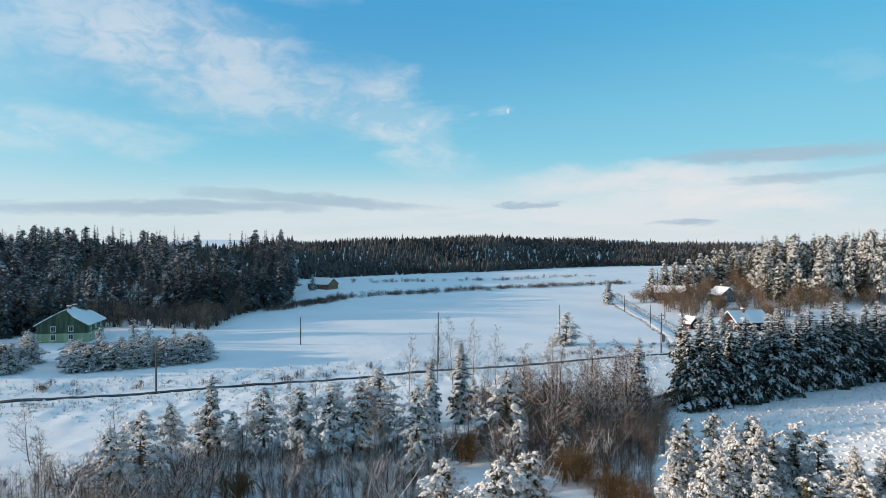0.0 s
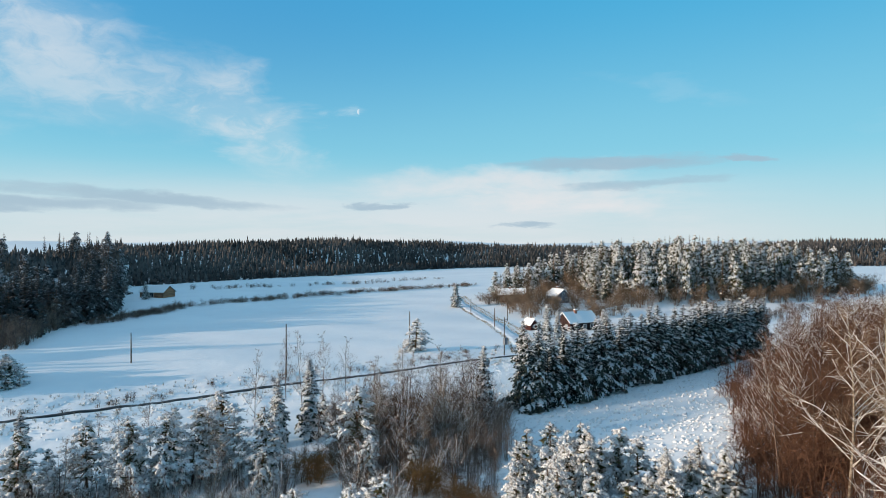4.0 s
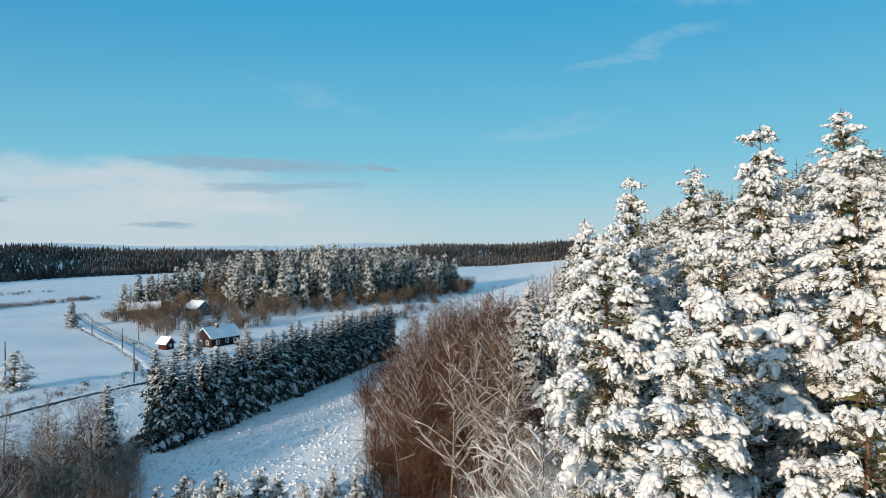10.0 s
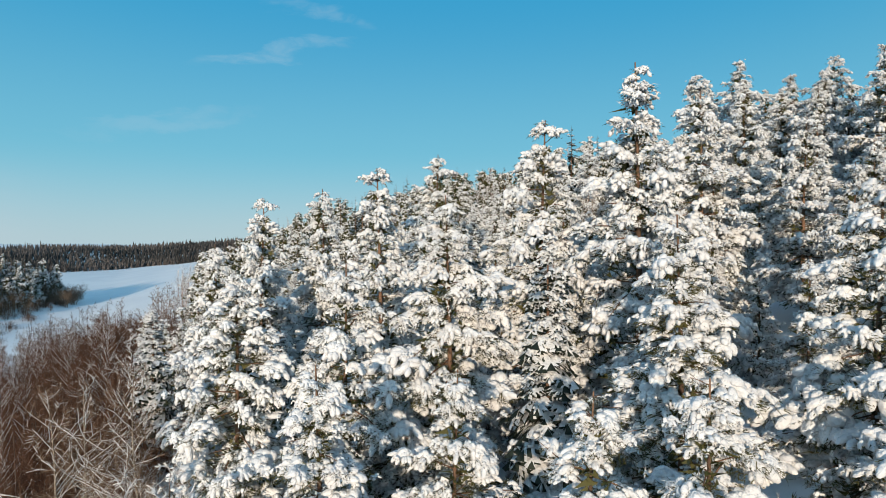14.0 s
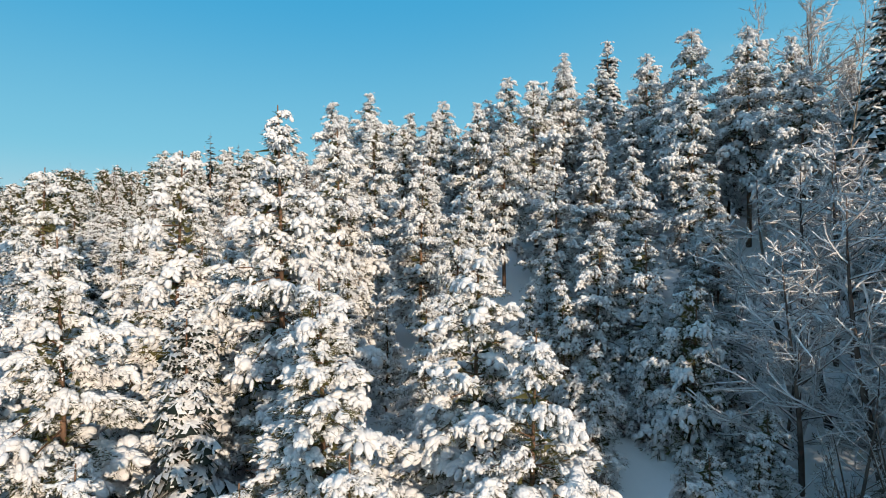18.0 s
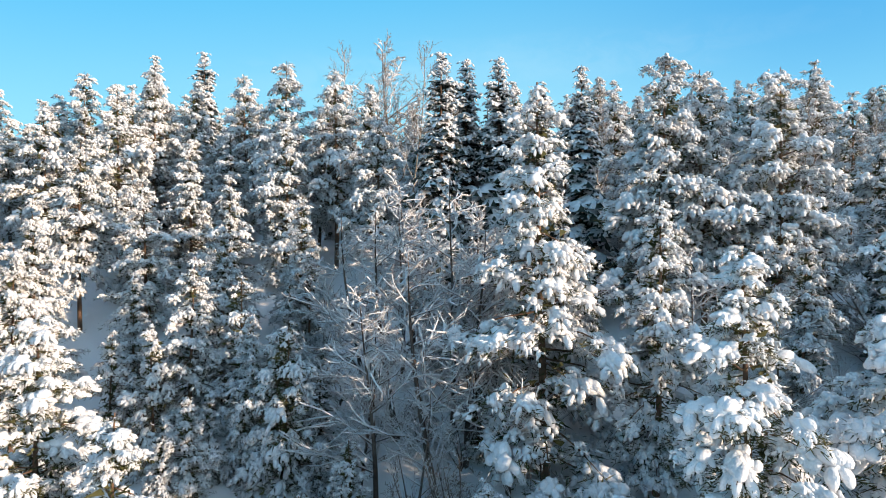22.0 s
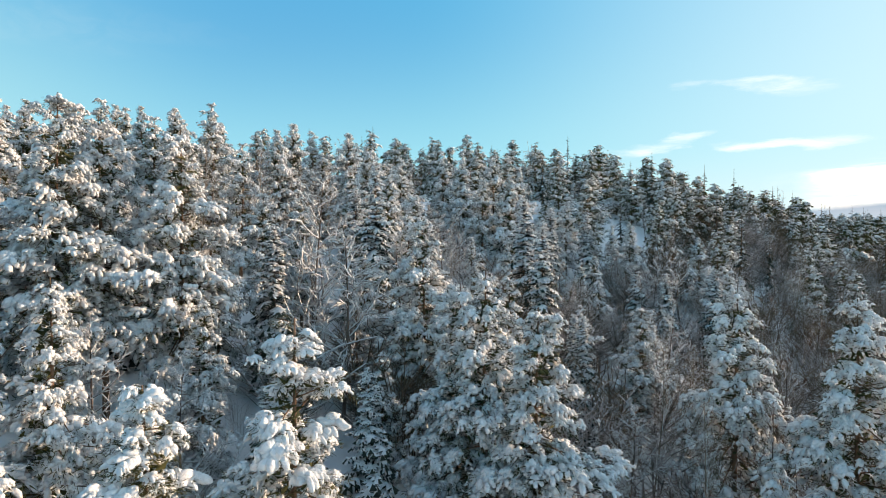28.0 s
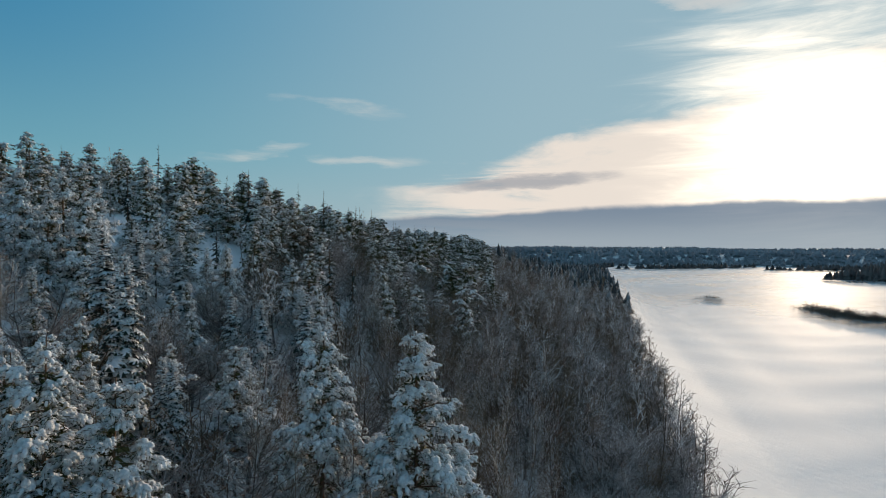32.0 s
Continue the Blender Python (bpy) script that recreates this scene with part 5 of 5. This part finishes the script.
def house(name, at, turn, wide, long, eaves, ridge, wall, label, windows=(), chimneys=(), upper=None, hip=0.0, porch=False):
    """A gabled house whose ridge runs along y: walls, snowy roof, windows with frames, chimneys."""
    x, y = at
    top = tagged(new(name), label, "house" if name == "house" else name)
    top.matrix_basis = stand(x, y, hz(x, y) - 0.2, radians(turn), 1.0)
    w, l = wide / 2, long / 2
    bm = bmesh.new()
    low = eaves * 0.55 if upper else eaves
    if upper:
        box(bm, -w, w, -l, l, 0, low)
        part("lower_wall", bm, wall, top, smooth=False)
        bm = bmesh.new()
        prism(bm, [(-w - 0.03, low), (w + 0.03, low), (w + 0.03, eaves), (0, ridge), (-w - 0.03, eaves)], -l - 0.03, l + 0.03)
        part("upper_wall", bm, upper, top, smooth=False)
    else:
        prism(bm, [(-w, 0), (w, 0), (w, eaves), (0, ridge), (-w, eaves)], -l, l)
        part("wall", bm, wall, top, smooth=False)
    slope = (ridge - eaves) / w
    e = 0.5
    for side in (-1, 1):
        for nm, lift, thick, mat, out in (("roof", 0.05, 0.10, GREY, 0.0), ("roof_snow", 0.152, 0.28, GROUND, 0.06)):
            bm = bmesh.new()
            n = 6
            rows = []
            for j in range(n + 1):
                q = -l - e - out + (2 * l + 2 * e + 2 * out) * j / n
                pull = hip * max(0.0, abs(q) - (l - hip)) / max(hip, 0.01)
                sag = 0.05 * math.sin(j * 2.1 + side) if nm == "roof_snow" else 0
                xr, zr = side * (0.0), ridge - pull * slope
                xe, ze = side * (w + e + out), ridge - slope * (w + e + out)
                zr = max(zr, ze + 0.02)
                xr = side * (ridge - zr) / slope
                rows.append([bm.verts.new(p) for p in ((xr, q, zr + lift), (xe, q, ze + lift), (xe, q, ze + lift + thick + sag), (xr, q, zr + lift + thick + sag))])
            for a, b in zip(rows, rows[1:]):
                for i in range(4):
                    bm.faces.new((a[i], a[(i + 1) % 4], b[(i + 1) % 4], b[i]))
            bm.faces.new(rows[0][::-1])
            bm.faces.new(rows[-1])
            bmesh.ops.recalc_face_normals(bm, faces=bm.faces)
            part(nm, bm, mat, top, smooth=False)
    for face, q, z, ww, wh in windows:
        sx, sy = {"+x": (1, 0), "-x": (-1, 0), "+y": (0, 1), "-y": (0, -1)}[face]

        def slab(a, b, c, d, near, far):
            bm = bmesh.new()
            if sx:
                box(bm, *sorted((sx * (w + near), sx * (w + far))), a, b, c, d)
            else:
                box(bm, a, b, *sorted((sy * (l + near), sy * (l + far))), c, d)
            return bm

        win = part("window", slab(q - ww / 2, q + ww / 2, z, z + wh, 0.035, 0.06), PANE, top, smooth=False)
        for a, b, c, d in ((q - ww / 2 - 0.12, q - ww / 2, z - 0.1, z + wh + 0.1), (q + ww / 2, q + ww / 2 + 0.12, z - 0.1, z + wh + 0.1), (q - ww / 2, q + ww / 2, z + wh, z + wh + 0.12), (q - ww / 2, q + ww / 2, z - 0.12, z), (q - 0.03, q + 0.03, z, z + wh)):
            part("frame", slab(a, b, c, d, 0.033, 0.10), WHITE, win, smooth=False)
    for cx, cy in chimneys:
        bm = bmesh.new()
        z0 = ridge - abs(cx) * slope - 0.3
        box(bm, cx - 0.4, cx + 0.4, cy - 0.4, cy + 0.4, z0, ridge + 0.9)
        ch = part("chimney", bm, BRICK, top, smooth=False)
        bm = bmesh.new()
        box(bm, cx - 0.47, cx + 0.47, cy - 0.47, cy + 0.47, ridge + 0.902, ridge + 1.12)
        part("snow_cap", bm, GROUND, ch, smooth=False)
    return top


house("house", polar(-33.0, 187), 14, 11.5, 12.5, 4.6, 8.0, PALE, "two-tone green wooden house with a snowy roof", [("+x", q, z, 0.9, 1.2) for q in (-4, 0, 4) for z in (0.9, 3.0)] + [("-y", q, z, 0.9, 1.3) for q in (-2, 2) for z in (0.9, 3.0)] + [("-x", q, 3.0, 0.9, 1.2) for q in (-4, 0, 4)], [(0, -1.5), (0, 2.5)], GREEN, 2.2)
house("house", polar(24.3, 196), -75, 6.4, 10.4, 2.9, 5.4, DARKRED, "small dark-red cottage with white window frames", [("-y", -1.5, 0.9, 0.9, 1.1), ("-y", 1.5, 0.9, 0.9, 1.1), ("+x", -3, 0.9, 0.9, 1.1), ("+x", 0.4, 0.9, 0.9, 1.1), ("+x", 3.2, 0.9, 0.9, 1.1), ("-x", -2.5, 0.9, 0.9, 1.1), ("-x", 2.5, 0.9, 0.9, 1.1)], [(0.4, -1.0)])
house("house", polar(18.4, 272), 70, 7, 11, 3.4, 5.6, RED, "red wooden house under trees with snowy roof", [("-x", q, 1.1, 0.9, 1.2) for q in (-3.5, 0, 3.5)] + [("+x", q, 1.1, 0.9, 1.2) for q in (-3.5, 0, 3.5)] + [("-y", 0, 1.1, 1.0, 1.2)], [(0, 1)])
house("house", polar(22.6, 264), 10, 6, 8, 3.0, 5.4, GREY, "grey wooden house with steep snowy gable", [("-y", -1.4, 1.0, 0.9, 1.2), ("-y", 1.4, 1.0, 0.9, 1.2), ("-y", 0, 3.3, 0.8, 0.9)], [(0.3, 1)])
house("shed", polar(20.1, 193), 20, 2.6, 3.2, 2.1, 3.4, RED, "little red shed beside the lane", [("-y", 0, 1.0, 0.6, 0.6)])
house("barn", polar(-12.9, 342), -118, 8.5, 14, 3.0, 5.9, LOG, "weathered red-brown barn in the open field", [("+x", 0, 0.4, 2.2, 2.3)])


def utility_pole(az, d, tall, arms=1, box_on=False, label="thin weathered wooden utility pole in the snow"):
    x, y = polar(az, d)
    top = tagged(new("utility_pole"), label, "pole", "poles along the road")
    top.matrix_basis = stand(x, y, hz(x, y) - 0.3, radians(20), 1.0)
    bag = Bag()
    tubes(bag, [(0, 0, 0), (0, 0, tall * 0.5)], [(0, 0, tall * 0.5), (0, 0, tall + 0.3)], [0.16, 0.14], [0.14, 0.10], 10)
    part("shaft", bag, POLE, top)
    for i in range(arms):
        bm = bmesh.new()
        box(bm, -0.9, 0.9, -0.16, -0.04 - 0.062, tall - 0.3 - 0.6 * i, tall - 0.18 - 0.6 * i)
        arm = part("crossarm", bm, POLE, top, smooth=False)
        for q in (-0.75, 0.75):
            bag = Bag()
            tubes(bag, [(q, -0.13, tall - 0.18 - 0.6 * i)], [(q, -0.13, tall + 0.02 - 0.6 * i)], [0.05], [0.03], 8)
            part("insulator", bag, WHITE, arm)
    if box_on:
        bm = bmesh.new()
        box(bm, -0.45, 0.45, -0.75, -0.165, tall * 0.32, tall * 0.5)
        part("transformer_box", bm, GREY, top, "grey transformer box", smooth=False)
    return top


for az, d, tall, arms, bx in ((-26.9, 115, 8.5, 0, 0), (-14.9, 155, 6.8, 0, 0), (-2.3, 127, 10.6, 0, 0), (8.9, 168, 8.4, 0, 0), (17.7, 148, 9.0, 1, 1), (16.8, 197, 6.0, 0, 0), (18.0, 215, 6.0, 0, 0), (14.6, 232, 6.0, 0, 0)):
    utility_pole(az, d, tall, arms, bx)

# the lane beside the field, with its brown verges
PACKED = grainy("packed_snow", (0.62, 0.66, 0.72), (0.80, 0.82, 0.85), 0.4, 3.0, 0.6, 0.4, 0.05)
lane = [(51, 143), (56, 165), (60, 200), (62, 232), (64, 262), (70, 300)]
strip("lane", lane, 3.6, 0.10, PACKED, "narrow lane of packed snow", "road", 0.02)


def grass_patch(name, spots, tall, label, mat=GRASS, blades=9, seed=0, wide=0.035):
    g = np.random.default_rng(seed)
    shapes = []
    for _ in range(4):
        b = Bag()
        a, t = g.uniform(0, 6.28, blades), g.uniform(0.05, 0.5, blades)
        foot = np.stack([np.cos(a) * t * 0.35, np.sin(a) * t * 0.35, 0 * a - 0.05], -1)
        tip = np.stack([np.cos(a) * t, np.sin(a) * t, g.uniform(0.5, 1.0, blades)], -1)
        slivers(b, foot, tip, np.full(blades, wide))
        shapes.append(b.arrays())
    return grove(name, shapes, [(g.integers(4), x, y, hz(x, y), g.uniform(0, 6), g.uniform(0.6, 1.3) * tall, g.uniform(0.5, 1.2) * tall) for x, y in spots], [mat], label, "grass")


PALEGRASS = grainy("frosted_grass", (0.42, 0.38, 0.32), (0.70, 0.66, 0.60), 0.3, 8.0, 0.9, 0, 0, 0.2, 0.6)
gr = random.Random(77)
verge = []
for i in range(1500):
    q = gr.random()
    k = gr.uniform(0, len(lane) - 1.001)
    (x0, y0), (x1, y1) = lane[int(k)], lane[int(k) + 1]
    s = gr.choice((-2.7, 2.7, 4.6)) + gr.gauss(0, 0.35)
    verge.append((x0 + (x1 - x0) * (k % 1) + s, y0 + (y1 - y0) * (k % 1)))
grass_patch("verge_grass", verge, 0.5, "brown dry grass along the lane", seed=1)
bank = [(x, road_y(x) + gr.choice((-7.5, -6, -4.5, -3.5, -3, 5, 9, 13)) + gr.gauss(0, 1.1)) for x in (gr.uniform(-95, 75) for _ in range(1300))]
grass_patch("bank_grass", bank, 0.7, "dry grass poking through the snow beside the road", PALEGRASS, seed=2)
meadow = [polar(gr.uniform(14, 39), gr.uniform(50, 145)) for _ in range(1100)]
grass_patch("meadow_grass", [p for p in meadow if p[0] > 18], 0.36, "frosted dry grass tussocks on the meadow", PALEGRASS, seed=3)

# snow-capped tussocks on the meadow and the road banks
def tussocks(name, spots, lo, hi, label, seed):
    g = np.random.default_rng(seed)
    shapes = [(*cushion(g, 8, (0.6, 1.0)), None) for _ in range(5)]
    shapes = [(v * [1, 1, 1.2] + [0, 0, 0.12], f, np.zeros(len(f))) for v, f, _ in shapes]
    return grove(name, shapes, [(g.integers(5), x, y, hz(x, y), g.uniform(0, 6), g.uniform(lo, hi), g.uniform(lo, hi)) for x, y in spots], [SNOW], label, "grass")


clumps = [polar(gr.uniform(14, 40), gr.uniform(48, 145)) for _ in range(3600)]
tussocks("meadow_tussocks", [p for p in clumps if p[0] > 18], 0.22, 0.55, "snow-capped grass tussocks on the meadow", 4)
tussocks("bank_tussocks", [(x, road_y(x) + gr.choice((-14, -10, -7, -5, 4, 7, 10, 13)) + gr.gauss(0, 1.8)) for x in (gr.uniform(-110, 75) for _ in range(1900))], 0.20, 0.50, "snow-capped grass tussocks on the road bank", 5)

# low bushes along ditches and the stream
BUSHES = [plume(nr, 14, 7, 0.0065, 0.9) for _ in range(4)]


def along(line, count, jitter, seed):
    q = random.Random(seed)
    out = []
    for _ in range(count):
        k = q.uniform(0, len(line) - 1.001)
        (x0, y0), (x1, y1) = line[int(k)], line[int(k) + 1]
        out.append((x0 + (x1 - x0) * (k % 1) + q.gauss(0, jitter), y0 + (y1 - y0) * (k % 1) + q.gauss(0, jitter)))
    return out


def bushes(name, spots, lo, hi, mats, label, seed):
    q = random.Random(seed)
    return grove(name, BUSHES, [(q.randrange(4), x, y, hz(x, y) - 0.05, q.uniform(0, 6), q.uniform(lo, hi) * 1.9, q.uniform(lo, hi)) for x, y in spots], mats[1:2], label, "bushes")


bushes("stream_bushes", along([(-80, 222), (-65, 238), (-54, 278), (-10, 316), (45, 352), (100, 385)], 300, 2.6, 1), 1.6, 3.6, [WARM, WARM, SNOW], "grey-brown bushes along the snowy stream", 2)
bushes("field_bushes", along([(-95, 383), (-28, 393), (40, 420), (100, 470)], 60, 3.0, 3), 1.6, 3.8, [WARM, WARM, SNOW], "scattered leafless bushes on the far field", 4)
bushes("bank_bushes", along([(-80, 98), (-30, 115), (20, 136), (60, 152)], 60, 2.4, 5), 0.8, 2.0, [TWIG, RUSTY, SNOW], "low brown bushes on the road bank", 6)
bushes("foot_bushes", [polar(gr.uniform(37, 47), gr.uniform(60, 150)) for _ in range(50)], 2, 5, [TWIG, RUSTY, SNOW], "reddish-brown thicket at the foot of the hill", 8)
bushes("brook_bushes", along([(120, 172), (160, 190), (236, 236), (262, 262), (330, 330)], 150, 4, 9), 2, 4.5, [TWIG, TWIG, SNOW], "leafless bushes beside the frozen brook", 10)
bushes("island_bushes", along([(-395, 0), (-420, -24), (-462, -46)], 150, 5, 11), 4, 9, [FROSTED, WARM, SNOW], "bare bushes on a low bank in the misty field", 12)
bushes("field_clump", along([(-500, -112), (-520, -122)], 16, 3, 13), 4, 7, [FROSTED, WARM, SNOW], "a few bare bushes in the misty field", 14)
isle = scatter(420, lambda r: (r.uniform(-1010, -870), r.uniform(-90, 160)), lambda x, y, r: ((x + 935) / 65) ** 2 + ((y - 40) / 118) ** 2 < 1, 5.0, 71)
grove("island_wood", SPIRES, [(r.randrange(5), x, y, hz(x, y) - 0.3, r.uniform(0, 6), r.uniform(22, 32), r.uniform(13, 26) * (1.3 - ((y - 40) / 125) ** 2)) for x, y in isle], [FARBARE], "dark wooded islet in the snowy plain", "trees")
shore = scatter(160, lambda r: polar(r.uniform(-112, -92), r.uniform(1250, 1420)), lambda x, y, r: math.sin(x * 0.02 + y * 0.031) > 0.35, 8.0, 72)
grove("shore_trees", SPIRES, [(r.randrange(5), x, y, hz(x, y) - 0.3, r.uniform(0, 6), r.uniform(30, 45), r.uniform(8, 14)) for x, y in shore], [FARBARE], "scattered dark trees along the far shore", "trees")


def mist_bank():
    """Thin ground mist over the plain: a low rolling sheet that lets most of the light through."""
    m = bpy.data.materials.new("ground_mist")
    m.use_nodes = True
    n = Nodes(m.node_tree)
    at = n.node("ShaderNodeTexCoord").outputs["Object"]
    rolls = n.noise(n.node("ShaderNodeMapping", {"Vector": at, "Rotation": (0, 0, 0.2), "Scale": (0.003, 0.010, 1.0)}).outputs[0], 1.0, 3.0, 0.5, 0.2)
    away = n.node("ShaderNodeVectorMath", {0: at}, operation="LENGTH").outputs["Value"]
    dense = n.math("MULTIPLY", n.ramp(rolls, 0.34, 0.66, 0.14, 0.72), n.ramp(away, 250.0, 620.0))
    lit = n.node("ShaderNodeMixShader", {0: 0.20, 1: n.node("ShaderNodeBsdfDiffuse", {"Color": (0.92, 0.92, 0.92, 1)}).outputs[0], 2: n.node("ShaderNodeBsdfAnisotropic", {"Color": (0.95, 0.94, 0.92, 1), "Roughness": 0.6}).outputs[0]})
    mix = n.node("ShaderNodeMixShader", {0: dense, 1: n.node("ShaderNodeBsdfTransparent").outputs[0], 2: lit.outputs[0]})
    n.node("ShaderNodeOutputMaterial", {"Surface": mix.outputs[0]})
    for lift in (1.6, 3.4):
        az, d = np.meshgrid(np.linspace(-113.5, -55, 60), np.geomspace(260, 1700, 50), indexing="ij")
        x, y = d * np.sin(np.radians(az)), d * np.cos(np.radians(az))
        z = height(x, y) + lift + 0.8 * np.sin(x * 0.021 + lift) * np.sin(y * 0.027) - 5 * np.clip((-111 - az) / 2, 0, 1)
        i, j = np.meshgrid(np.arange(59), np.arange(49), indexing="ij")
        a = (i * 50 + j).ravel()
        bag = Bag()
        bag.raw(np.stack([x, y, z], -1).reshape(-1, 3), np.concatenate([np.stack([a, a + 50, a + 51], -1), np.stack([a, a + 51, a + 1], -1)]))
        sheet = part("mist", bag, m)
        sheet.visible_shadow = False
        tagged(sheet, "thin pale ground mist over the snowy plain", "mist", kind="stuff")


mist_bank()

for i, (az, d, h) in enumerate(GOLD):
    x, y = polar(az, d)
    stems, crown = Bag(), Bag()
    tubes(stems, [(0, 0, -0.1)] * 5, [(0.9 * math.cos(k * 1.3), 0.9 * math.sin(k * 1.3), h * 0.55) for k in range(5)], [0.05] * 5, [0.02] * 5, 5)
    v, f = plume(nr, 64, 12, 0.0042, 0.75)[:2]
    crown.raw(v * [h * 1.75, h * 1.75, h * 1.05], f)
    b = tree_thing("bush", (stems, crown), (TWIG, HAZEL), BARE_PARTS, "round golden-brown willow bush with bare twigs", "bush")
    b.matrix_basis = stand(x, y, hz(x, y) - 0.1, i, 1.15, 1.0)

# young pines round the green house
for i in range(150):
    az, d = gr.uniform(-33.0, -23.0), gr.uniform(137, 152)
    plant(LITTLE, *polar(az, d), gr.uniform(3.4, 5.4), 7, 1.95, gr)
for i in range(22):
    az, d = gr.uniform(-39.5, -35.2), gr.uniform(142, 160)
    plant(LITTLE, *polar(az, d), gr.uniform(4.5, 6.5), 7, 1.25, gr)
for az, d, h in ((-31.0, 164, 6), (-28.6, 168, 7), (-27.4, 166, 6.5), (-25.5, 160, 5.5)):
    plant(YOUNG, *polar(az, d), h, 7, 0.8, gr)
x, y = polar(13.2, 258)
plant(FIR, x, y, 10, 16, 1.9, gr)
x, y = polar(-13.8, 330)
plant(FIR, x, y, 9, 16, 1.6, gr)

for az, d, h in ((21.6, 172, 10), (22.6, 176, 8), (26.6, 176, 9)):
    plant(FIR, *polar(az, d), h, 16, 1.4, gr)
